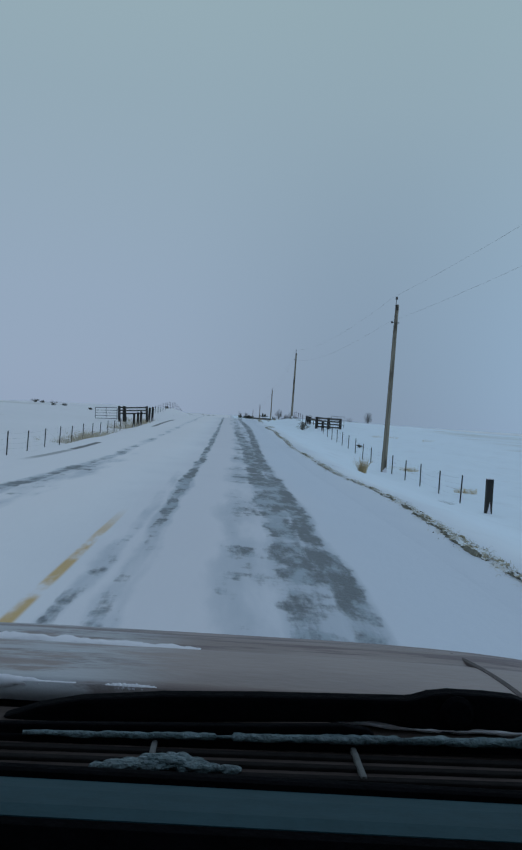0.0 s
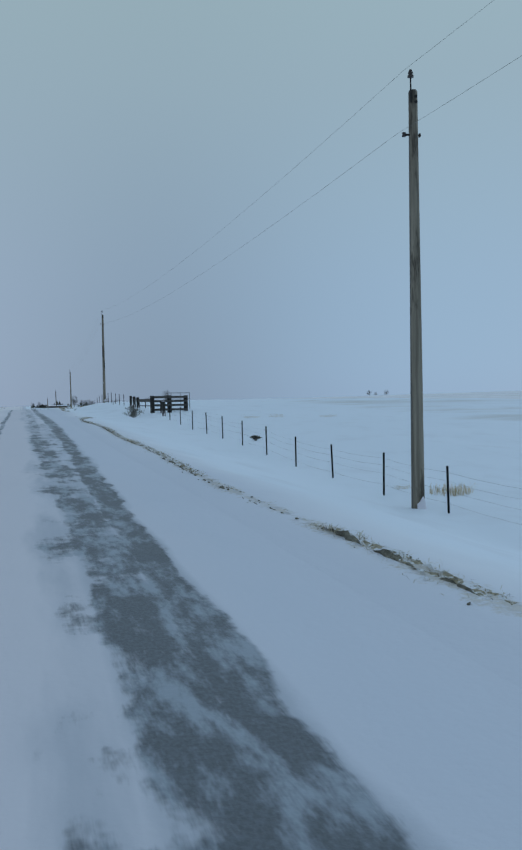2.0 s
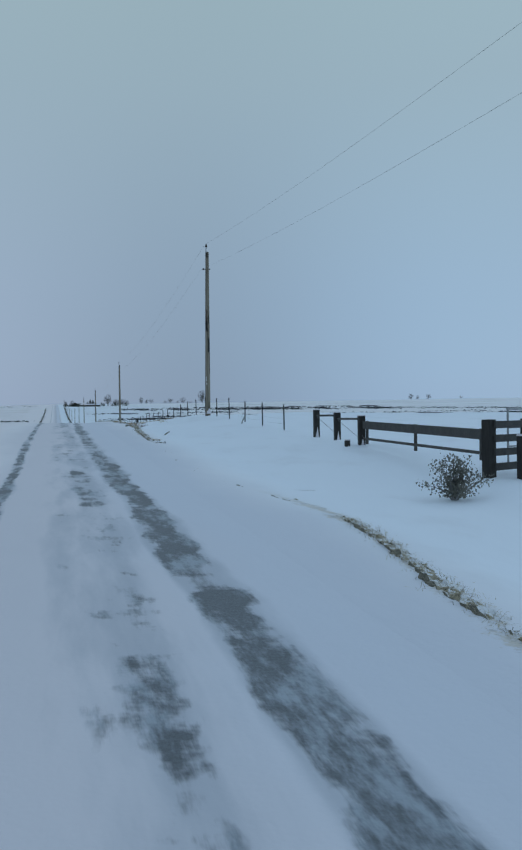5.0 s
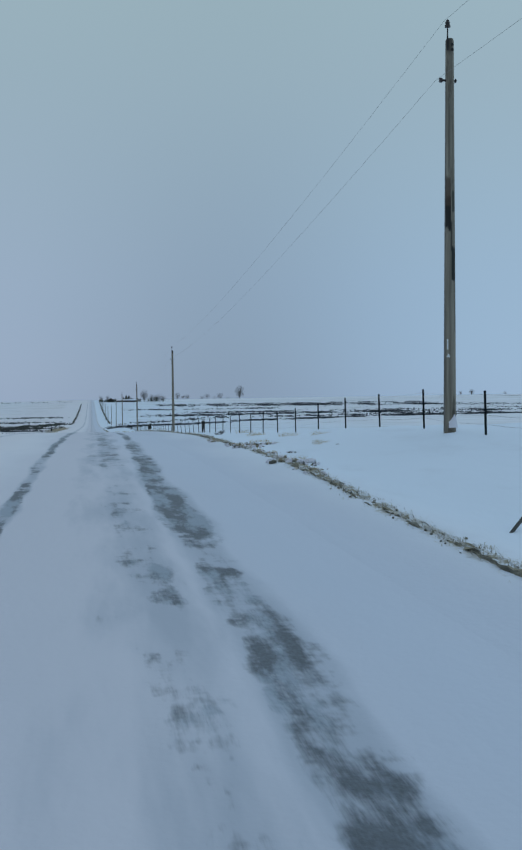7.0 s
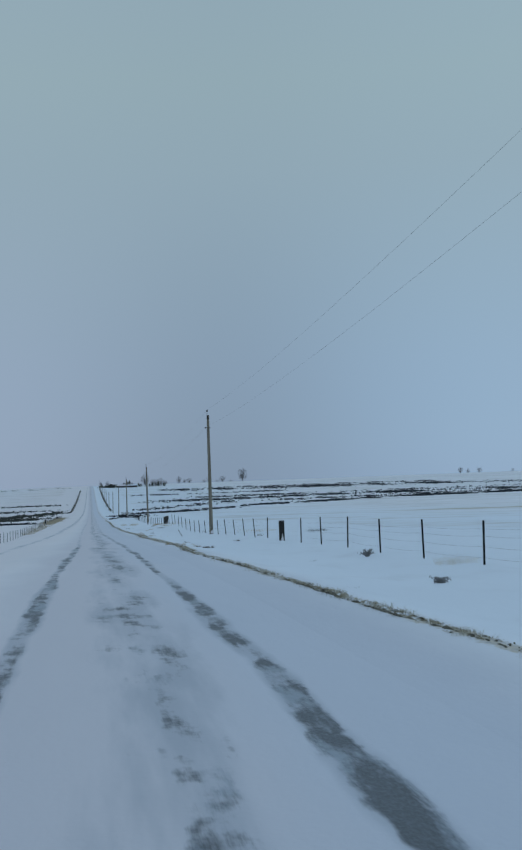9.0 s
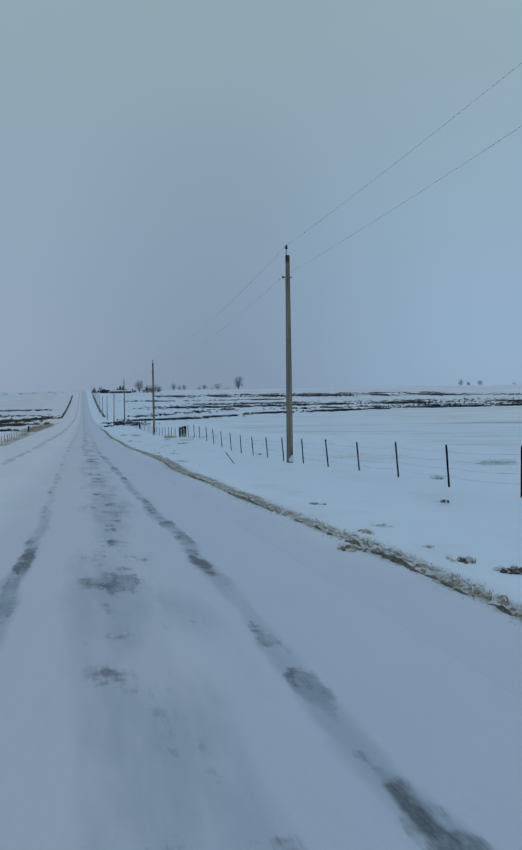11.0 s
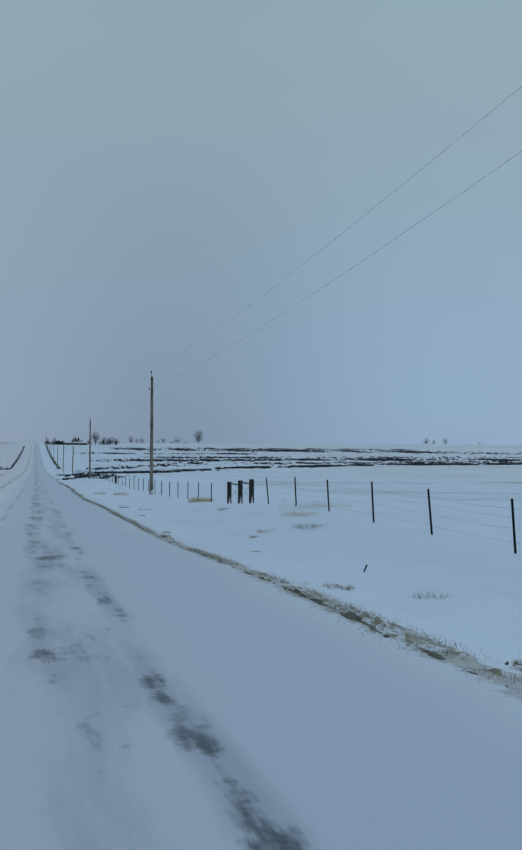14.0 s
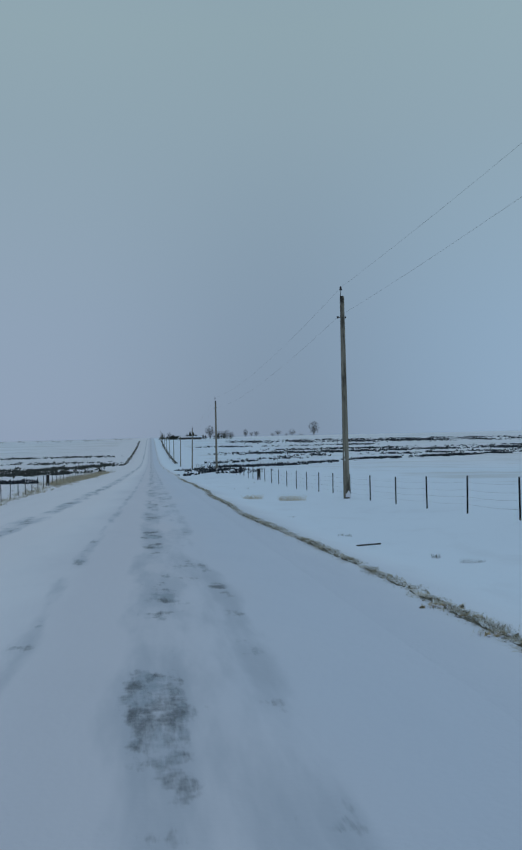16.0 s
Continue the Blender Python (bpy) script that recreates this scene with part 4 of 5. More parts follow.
def shrub(x, y, w, h, label, material=SAGE, seed=0, n=220):
    """A woody bush: forked stems and many small leaf clumps."""
    rnd = random.Random(seed)
    ob = thing("sagebrush", x, y, ground_at(x, y), label, "bush", "roadside plants")
    bm = bmesh.new()
    tips = []
    for k in range(14):
        a, r = rnd.uniform(0, 6.283), w * 0.5 * math.sqrt(rnd.random())
        tip = Vector((r * math.cos(a), r * math.sin(a), h * rnd.uniform(0.3, 1.0) * (1 - 0.9 * (r / w) ** 2)))
        mid = tip * 0.5 + Vector((rnd.uniform(-0.05, 0.05) * w, rnd.uniform(-0.05, 0.05) * w, 0.0))
        tube(bm, (0, 0, -0.1), mid, 0.018, 0.011, 5, False)
        tube(bm, mid, tip, 0.011, 0.004, 5, False)
        tips += [mid * 0.4, mid * 0.8] + [mid.lerp(tip, f) for f in (0.3, 0.6, 0.85, 1.0)]
    part("stems", bm, TWIG, ob)
    verts, faces = [], []
    for _ in range(n * 5):
        c = rnd.choice(tips) + Vector((rnd.gauss(0, 0.09 * w), rnd.gauss(0, 0.09 * w), rnd.gauss(0, 0.07 * h)))
        c.z = max(c.z, 0.0)
        for _ in range(2):
            q = Euler((rnd.uniform(0, 6.28), rnd.uniform(0, 6.28), rnd.uniform(0, 6.28))).to_matrix()
            s = 0.02 * rnd.uniform(0.5, 1.4)
            k = len(verts)
            verts += [tuple(c + q @ Vector(p)) for p in ((-s, -s * 0.3, 0), (s, -s * 0.3, 0.2 * s), (0, s, 0))]
            faces.append((k, k + 1, k + 2))
    from_lists("leaves", verts, faces, material, ob)
    return ob


grass_edge()
grass_left()
tuft(5.15, 37.3, 0.6, 0.15, 100, "tan clump of tall dead grass bent by the wind", STRAW, 31, 1.0, 0.006)
tuft(9.25, 37.6, 0.22, 0.45, 110, "low tan dead grass behind the fence", STRAW, 42, 1.4, 0.004)
tuft(6.9, 30.9, 0.12, 0.4, 60, "thin grey weeds in the verge snow", SAGE, 43, 1.8, 0.0014)
tuft(9.2, 49.6, 0.25, 0.5, 120, "low tan dead grass behind the fence", STRAW, 32, 1.0, 0.005)
tuft(8.15, 255.4, 0.3, 0.62, 420, "low tan dead grass under the fence wires", STRAW, 33, 1.5, 0.0028)
tuft(8.5, 256.6, 0.24, 0.5, 160, "thin tan dead grass under the fence wires", STRAW, 34, 1.7, 0.002)
tuft(6.3, 140.2, 0.16, 0.4, 130, "sparse pale dead grass in the snowy verge", STRAW, 35, 2.0, 0.0014)
tuft(6.2, 278.6, 0.25, 0.6, 240, "sparse pale dead grass in the snowy verge", STRAW, 36, 1.6, 0.002)
tuft(4.8, 281.8, 0.2, 0.5, 180, "sparse pale dead grass in the snowy verge", STRAW, 37, 1.6, 0.002)
tuft(6.8, 242.2, 0.1, 0.22, 40, "dark weed stalks standing in snow", SAGE, 39, 1.8, 0.0014)
tuft(5.1, 251.6, 0.07, 0.2, 60, "grey weeds just showing through the snow", SAGE, 44, 2.4, 0.0014)
tuft(4.9, 252.9, 0.05, 0.08, 24, "dark weed stalks standing in snow", SAGE, 45, 2.0, 0.002)
tuft(9.27, 187.4, 0.14, 0.2, 60, "grey weeds just showing through the snow", SAGE, 46, 1.8, 0.0018)
tuft(9.0, 212.6, 0.14, 0.14, 50, "dark weed stalks standing in snow", SAGE, 47, 1.4, 0.002)
tuft(6.9, 231.2, 0.12, 0.45, 170, "sparse grey weeds in the snowy verge", SAGE, 48, 2.4, 0.0013)
tuft(7.6, 234.6, 0.14, 0.6, 220, "sparse pale dead grass in the snowy verge", STRAW, 49, 2.2, 0.0013)
tuft(5.2, 219.4, 0.1, 0.25, 60, "sparse grey weeds in the snowy verge", SAGE, 50, 2.2, 0.0014)
tuft(14.4, 195.2, 0.2, 0.7, 240, "grey weeds in the field behind the fence", SAGE, 51, 2.0, 0.0016)
tuft(6.7, 241.7, 0.1, 0.25, 60, "dark weed stalks standing in snow", SAGE, 52, 1.8, 0.0014)
tuft(4.4, 129.6, 0.14, 0.22, 40, "dark weed stalks at the road edge", SAGE, 40)
tuft(4.9, 131.5, 0.12, 0.3, 60, "tan weeds at the road edge", STRAW, 41)
shrub(6.65, 89.6, 1.1, 0.72, "grey sagebrush half buried in snow", GREY_SAGE, seed=5, n=340)
shrub(8.95, 67.0, 0.5, 0.16, "low dark sagebrush beside the fence", seed=6, n=120)
shrub(-8.7, 131.0, 0.6, 0.42, "low dark bush beside the fence on the bank", seed=10, n=160)
for k, (bx, by, bw, bh) in enumerate(((-21.3, 117.0, 1.1, 0.6), (-20.0, 117.6, 0.8, 0.34), (-25.2, 126.0, 0.9, 0.5), (-24.0, 124.5, 0.6, 0.36), (-29.1, 144.7, 1.3, 0.5), (-15.8, 110.0, 0.5, 0.25))):
    shrub(bx, by, bw, bh, "low dark sagebrush on the crest of the field", seed=80 + k, n=120)
shrub(6.1, 150.0, 0.4, 0.16, "small dry bush in the snowy verge", TWIG, seed=8, n=26)
shrub(7.6, 160.0, 0.4, 0.2, "small dry bush by the fence", TWIG, seed=9, n=30)


def verge_weeds():
    rnd = random.Random(61)
    pts = []
    for _ in range(36):
        y = rnd.uniform(2, 320)
        x = rnd.choice((rnd.uniform(3.4, 7.8), rnd.uniform(3.4, 5.0), rnd.uniform(-8.2, -5.6), rnd.uniform(9, 16)))
        pts.append((x, y, ground_at(x, y), rnd.uniform(0.4, 1.3)))
    v, f = blades(pts, 0.02, 26, 0.13, 62, 5.0, 0.002)
    tagged(from_lists("verge_weeds", v, f, SAGE), "small dark weeds poking out of verge snow", "weeds", kind="stuff")


verge_weeds()


def rough_lump(rnd, c, s, flat):
    """Corners and faces of one jagged clod."""
    bm = bmesh.new()
    m = Matrix.Translation(c) @ Euler((rnd.uniform(-0.4, 0.4), rnd.uniform(-0.4, 0.4), rnd.uniform(0, 3))).to_matrix().to_4x4()
    bmesh.ops.create_icosphere(bm, subdivisions=2 if s > 0.03 else 1, radius=1.0, matrix=m @ Matrix.Diagonal((s * rnd.uniform(0.8, 1.4), s * rnd.uniform(0.6, 1.0), s * flat, 1)))
    for v in bm.verts:
        v.co += Vector((rnd.gauss(0, 0.16), rnd.gauss(0, 0.16), rnd.gauss(0, 0.12))) * s
    bm.verts.index_update()
    out = [tuple(v.co) for v in bm.verts], [tuple(v.index for v in f.verts) for f in bm.faces]
    bm.free()
    return out


def heap(name, spots, seed, material, parent=None):
    rnd = random.Random(seed)
    verts, faces = [], []
    for x, y, z, s in spots:
        v, f = rough_lump(rnd, (x, y, z), s, rnd.uniform(0.4, 0.7))
        faces += [tuple(i + len(verts) for i in q) for q in f]
        verts += v
    return from_lists(name, verts, faces, material, parent)


def turf_clod(x, y, w, label, seed, straw=True):
    """Turf thrown up by the plough: broken lumps, snow in between, grass on top."""
    rnd = random.Random(seed)
    ob = thing("turf_clod", x, y, ground_at(x, y), label, "turf clod", "turf clods", rnd.uniform(0, 360))
    spread = [(rnd.gauss(0, w * 0.4), rnd.gauss(0, w * 0.4)) for _ in range(15)]
    heap("earth", [(px, py, 0.004, w * rnd.uniform(0.05, 0.17)) for px, py in spread], seed, TURF, ob)["kind"] = "stuff"
    heap("snow_lump", [(px + rnd.gauss(0, w * 0.2), py + rnd.gauss(0, w * 0.2), 0.008, w * rnd.uniform(0.08, 0.22)) for px, py in spread[:12]], seed + 1, SNOW, ob)["kind"] = "stuff"
    v, f = blades([(px, py, 0.0, 1.0) for px, py in spread[:6]], w * 0.3, 26, w * 0.2, seed + 2, 1.6, 0.002)
    from_lists("grass", v, f, STRAW if straw else SAGE, ob)["kind"] = "stuff"
    return ob


CLODS = ((4.32, 130.0, 0.3), (4.5, 129.5, 0.34), (4.95, 130.3, 0.34), (5.2, 131.6, 0.16), (3.5, 127.9, 0.2), (3.5, 127.2, 0.22), (3.75, 126.8, 0.28), (3.5, 126.3, 0.22),
         (3.45, 131.0, 0.18), (3.4, 130.0, 0.22), (3.65, 133.8, 0.2), (3.75, 124.9, 0.2), (3.9, 124.2, 0.22), (4.65, 125.8, 0.14), (3.72, 122.6, 0.2), (3.65, 121.4, 0.42), (3.85, 120.8, 0.25),
         (3.75, 119.6, 0.25), (3.7, 119.0, 0.22), (4.5, 181.6, 0.22), (4.73, 180.75, 0.1), (3.4, 107.9, 0.22), (3.4, 106.4, 0.2), (4.47, 177.1, 0.22), (3.89, 176.0, 0.2), (7.06, 181.2, 0.14), (4.24, 174.45, 0.12), (4.17, 173.1, 0.2), (4.53, 172.5, 0.24), (3.06, 173.6, 0.24), (4.3, 207.0, 0.3), (5.3, 203.9, 0.12), (4.86, 203.1, 0.16), (4.22, 220.6, 0.3), (3.63, 234.5, 0.16), (3.22, 231.8, 0.3), (3.2, 230.7, 0.24), (3.1, 246.7, 0.16), (3.21, 246.0, 0.14), (3.13, 245.0, 0.15), (5.45, 231.0, 0.16), (4.62, 227.4, 0.12), (3.6, 213.2, 0.3), (3.6, 211.4, 0.26), (3.62, 209.9, 0.32), (3.6, 208.4, 0.28), (3.9, 214.4, 0.2), (3.55, 206.6, 0.26))
for k, (cx, cy, cw) in enumerate(CLODS):
    turf_clod(cx, cy, cw, "torn dark turf and dead grass broken through the snow" if cw > 0.28 else "small crumbled turf lumps in the roadside snow", 700 + 5 * k, cy > 200 or k % 3 != 1)


def crumbs():
    rnd = random.Random(72)
    spots = []
    for _ in range(700):
        y = rnd.uniform(102, 142) if rnd.random() < 0.4 else rnd.uniform(2, 300)
        if 85 < y < 107:
            continue
        x = float(edge_x(y)) + rnd.gauss(0, 0.085)
        spots.append((x, y, ground_at(x, y) + 0.004, rnd.uniform(0.006, 0.024)))
    tagged(heap("soil_crumbs", spots, 73, TURF), "crumbs of frozen soil along the road edge", "soil", kind="stuff")


crumbs()
for k, (gx, gy, gh, gs) in enumerate(((8.0, 154.2, 0.2, 0.5), (6.45, 141.0, 0.14, 0.35), (6.25, 133.9, 0.14, 0.35), (6.5, 130.6, 0.12, 0.3), (5.75, 127.4, 0.1, 0.25),
                                      (8.3, 236.6, 0.3, 0.8), (9.7, 238.2, 0.28, 0.7), (11.9, 200.6, 0.26, 0.9), (11.3, 204.0, 0.26, 0.9), (8.6, 50.8, 0.14, 0.2), (12.4, 82.2, 0.22, 0.5), (13.9, 82.6, 0.22, 0.4), (16.6, 81.4, 0.16, 0.5), (5.9, 231.8, 0.1, 0.25))):
    tuft(gx, gy, gh, gs, 130, "thin pale grass stalks showing above drifted snow", STRAW, 300 + k, 2.2, 0.0012)


def debris(x, y, length, turn, tilt, label, thick=0.03):
    ob = thing("broken_post", x, y, ground_at(x, y), label, "broken post", "debris", turn)
    bm = bmesh.new()
    q = Euler((0, radians(-tilt), 0)).to_matrix()
    box(bm, (length, thick, thick), (length / 2 * math.cos(radians(tilt)), 0, length / 2 * math.sin(radians(tilt)) - 0.02), 0.008, q)
    part("post", bm, BOARD, ob)


debris(6.5, 205.0, 1.35, 98, 19, "broken fence post leaning out of the snow")
debris(7.6, 113.9, 0.45, 60, 40, "broken stick leaning at the foot of a fence post")
debris(4.2, 112.8, 0.4, 40, 25, "dark stick poking out of roadside snow")
debris(5.85, 126.2, 0.55, 15, 4, "short stick lying on the snow")
debris(5.43, 222.75, 0.22, 50, 35, "short stick poking out of the snow", 0.025)
debris(4.12, 255.7, 0.52, 8, 2, "dark bent stick lying on the snow", 0.03)
debris(3.95, 245.6, 0.5, 44, 4, "dark bent stick lying on the snow", 0.03)


# ---- far fields: rows of sagebrush and stubble ----
def brush_rows(name, rows, label, seed, size, bare=0.05, material=BRUSH):
    rnd = random.Random(seed)
    verts, faces = [], []
    for (x0, y0), (x1, y1), n, scatter in rows:
        for _ in range(int(n * 2.2)):
            f = rnd.random()
            gap = noise.noise(Vector((f * 14, x0 * 0.1, y0 * 0.1)))
            if gap < bare and rnd.random() < 0.85:
                continue
            x, y = x0 + (x1 - x0) * f + rnd.gauss(0, 2), y0 + (y1 - y0) * f + rnd.gauss(0, scatter)
            z = ground_at(x, y)
            w, h = size * rnd.uniform(0.3, 1.2), size * rnd.uniform(0.2, 0.75)
            for _ in range(7):
                c = Vector((x + rnd.gauss(0, w * 0.5), y + rnd.gauss(0, w * 0.4), z + h * rnd.uniform(0.0, 0.7)))
                q = Euler((rnd.uniform(0, 6.28), rnd.uniform(0, 6.28), rnd.uniform(0, 6.28))).to_matrix()
                s = w * rnd.uniform(0.25, 0.55)
                k = len(verts)
                verts += [tuple(c + q @ Vector(p)) for p in ((-s, -s * 0.5, 0), (s, -s * 0.5, 0.2 * s), (0, s * 0.7, 0), (0, 0, s * 0.6))]
                faces += [(k, k + 1, k + 2), (k, k + 1, k + 3), (k + 1, k + 2, k + 3)]
    tagged(from_lists(name, verts, faces, material), label, "sagebrush", kind="stuff")


brush_rows("sagebrush_rows", (
    ((60, 955), (270, 912), 1400, 17), ((270, 912), (480, 790), 1500, 15), ((100, 990), (300, 960), 420, 9),
    ((30, 700), (160, 738), 860, 9), ((160, 738), (420, 742), 1700, 11), ((60, 765), (330, 790), 560, 9),
    ((15, 455), (75, 592), 260, 5), ((75, 592), (165, 652), 600, 5), ((165, 652), (400, 690), 1400, 6), ((90, 660), (260, 705), 460, 7),
    ((20, 560), (80, 680), 160, 10), ((25, 840), (140, 850), 260, 7),
), "dark rows of sagebrush and stubble showing through snow", 51, 0.95)
brush_rows("sagebrush_rows", (
    ((-75, 430), (-26, 490), 330, 16), ((-30, 480), (-12.5, 560), 230, 18), ((-14, 430), (-40, 400), 170, 14), ((-13, 520), (-110, 470), 260, 20),
    ((-14, 690), (-160, 710), 240, 6), ((-14, 600), (-120, 620), 130, 8), ((-60, 380), (-22, 395), 130, 10),
), "dark sagebrush scattered over a snowy field", 52, 0.95, 0.12, FIELD_SAGE)
brush_rows("sagebrush_rows", (
    ((9.5, 338), (8.5, 420), 90, 0.8), ((6.5, 352), (9.5, 352), 24, 1.2),
), "dark weeds banked along the fence lines", 53, 0.5)
brush_rows("sagebrush_rows", (
    ((-13.2, 335), (-15.5, 336), 60, 2.5), ((-16.5, 337), (-19.5, 340), 50, 2.5), ((-21, 350), (-27, 356), 40, 3.0),
), "grey-green sagebrush thicket beyond the fence", 56, 0.6)


def brush_line(x, lo, hi, n, label, seed):
    """Low weeds packed along a far fence."""
    rnd = random.Random(seed)
    verts, faces = [], []
    for k in range(n):
        y = lo + (hi - lo) * (k + rnd.random()) / n
        px = x + rnd.gauss(0, 0.22)
        z = ground_at(px, y)
        for _ in range(4):
            c = Vector((px + rnd.gauss(0, 0.25), y + rnd.gauss(0, 0.6), z + rnd.uniform(0, 0.36)))
            q = Euler((rnd.uniform(0, 6.28), rnd.uniform(0, 6.28), rnd.uniform(0, 6.28))).to_matrix()
            s = rnd.uniform(0.1, 0.3)
            j = len(verts)
            verts += [tuple(c + q @ Vector(p)) for p in ((-s, -s * 0.5, 0), (s, -s * 0.5, 0.2 * s), (0, s * 0.7, 0))]
            faces.append((j, j + 1, j + 2))
    tagged(from_lists("fence_weeds", verts, faces, SAGE), label, "weeds", kind="stuff")


brush_line(-8.6, 560, 1010, 300, "dark weeds packed along a far fence", 54)
brush_line(8.6, 560, 1030, 300, "dark weeds packed along a far fence", 55)


# ---- the farm and trees on the far rise ----
def bare_tree(x, y, h, w, label, seed, material=TWIG, name="bare_tree"):
    rnd = random.Random(seed)
    ob = thing(name, x, y, ground_at(x, y), label, "tree", "far trees")
    bm = bmesh.new()
    tube(bm, (0, 0, -0.5), (0, 0, h * 0.35), h * 0.028, h * 0.02, 7, False)
    tips = []
    for k in range(22):
        a, u = rnd.uniform(0, 6.283), math.sqrt(rnd.random())
        base = Vector((0, 0, h * rnd.uniform(0.05, 0.35)))
        rise = 0.5 + (0.5 * math.sqrt(max(0.0, 1 - u * u))) * rnd.uniform(-0.8, 1.0)
        tip = Vector((math.cos(a) * w * 0.5 * u, math.sin(a) * w * 0.5 * u, h * rise))
        mid = base.lerp(tip, 0.5) + Vector((0, 0, h * 0.06))
        tube(bm, base, mid, h * 0.013, h * 0.008, 5, False)
        tube(bm, mid, tip, h * 0.008, h * 0.003, 4, False)
        tips += [mid, mid.lerp(tip, 0.5), tip]
    part("trunk", bm, TWIG, ob)
    verts, faces = [], []
    for _ in range(1300):
        o = Vector((rnd.gauss(0, 1), rnd.gauss(0, 1), rnd.gauss(0, 1))).normalized() * rnd.random() ** 0.5
        if noise.noise(o * 2.6 + Vector((seed, 0, 0))) < -0.12:
            continue
        p = Vector((o.x * w * 0.46, o.y * w * 0.46, h * (0.52 + 0.46 * o.z)))
        d = Vector((o.x + rnd.gauss(0, 0.5), o.y + rnd.gauss(0, 0.5), o.z + rnd.gauss(0.4, 0.5))).normalized() * h * rnd.uniform(0.05, 0.13)
        s = Vector((rnd.gauss(0, 1), rnd.gauss(0, 1), rnd.gauss(0, 1))).normalized() * h * 0.009
        k = len(verts)
        verts += [tuple(p - s), tuple(p + s), tuple(p + d)]
        faces.append((k, k + 1, k + 2))
    from_lists("crown", verts, faces, material, ob)
    return ob


def evergreen(x, y, h, w, label, seed):
    rnd = random.Random(seed)
    ob = thing("evergreen_tree", x, y, ground_at(x, y), label, "tree", "far trees")
    bm = bmesh.new()
    tube(bm, (0, 0, -0.4), (0, 0, h * 0.9), h * 0.03, h * 0.006, 6, False)
    part("trunk", bm, TWIG, ob)
    verts, faces = [], []
    for _ in range(560):
        u = rnd.random() ** 0.7
        a, r = rnd.uniform(0, 6.283), w * 0.5 * (1.02 - u) * rnd.uniform(0.3, 1.15)
        c = Vector((r * math.cos(a), r * math.sin(a), h * (0.06 + 0.94 * u)))
        q = Euler((rnd.uniform(-0.6, 0.6), rnd.uniform(0, 0.9), a)).to_matrix()
        s = h * 0.075 * rnd.uniform(0.6, 1.3)
        k = len(verts)
        verts += [tuple(c + q @ Vector(p)) for p in ((-s * 0.3, -s * 0.5, 0), (-s * 0.3, s * 0.5, 0), (s, 0, -0.3 * s))]
        faces.append((k, k + 1, k + 2))
    from_lists("crown", verts, faces, CEDAR, ob)
    return ob


rng = random.Random(77)
# the big tree and its neighbours along the skyline
bare_tree(204, 1443, 18, 14, "large bare tree alone on the snowy rise", 101)
for k, (tx, ty, th, tw) in enumerate(((187, 1440, 3, 7), (176, 1440, 8.5, 11), (169, 1442, 3.5, 6), (158, 1440, 7.5, 10), (151, 1441, 4.5, 6), (131, 1440, 7.0, 8), (125, 1441, 6.0, 6), (117.4, 1440, 9.5, 7),
                                      (519, 1450, 9, 9), (530, 1450, 6, 6), (547, 1450, 8.5, 9), (612, 1480, 4.5, 6))):
    bare_tree(tx, ty, th, tw, "bare leafless tree on the snowy skyline", 110 + k)
# the farm's shelter belt and yard trees
for k, (tx, ty, th, tw) in enumerate(((59.7, 1216, 14, 10), (68.5, 1220, 8.5, 7), (73, 1218, 8, 7), (77.5, 1222, 9, 8), (82, 1220, 7, 6), (12, 1210, 6.5, 3), (19, 1222, 7.5, 5))):
    bare_tree(tx, ty, th, tw, "bare shelter-belt tree by the farm", 130 + k)
for k in range(13):
    evergreen(9.5 + k * 1.5 + rng.uniform(-0.5, 0.5), 1198 + rng.uniform(-4, 4), rng.uniform(2.6, 4.2), rng.uniform(3.5, 5.0), "low dark evergreen in the farm windbreak", 160 + k)
for k, (tx, th, tw) in enumerate(((36.5, 4.5, 4), (39.5, 6.6, 5), (42.5, 6.2, 5.5), (45.5, 4.2, 4), (52.5, 3.8, 4.5), (55, 3.2, 4), (64.5, 3.0, 4), (67.5, 4.4, 4.5), (71, 3.2, 4.5), (74, 4.6, 4), (80, 3.2, 4))):
    evergreen(tx, 1213 + rng.uniform(-2, 2), th * 1.2, tw * 1.2, "dark evergreen behind the farm buildings", 180 + k)
# bushes on the left skyline
tx = -17.0
for k in range(52):
    tx -= rng.choice((2.0, 3.0, 4.5, 5.5, 14.0))
    low = 4.6 if k in (26, 27) else rng.uniform(1.3, 2.6)
    bare_tree(tx, 1230 + rng.uniform(-25, 25), low, rng.uniform(3.5, 8.0), "low bare bushes along the snowy skyline", 200 + k, SAGE, "bare_bush")

ROOF_SNOW = SNOW
WALLBOARD = plain("brown_siding", (0.08, 0.07, 0.065), 0.8, 0.0, 0.3, 2)
PANE = plain("dark_window_glass", (0.02, 0.025, 0.03), 0.1, 0.0, 0.1, 2)


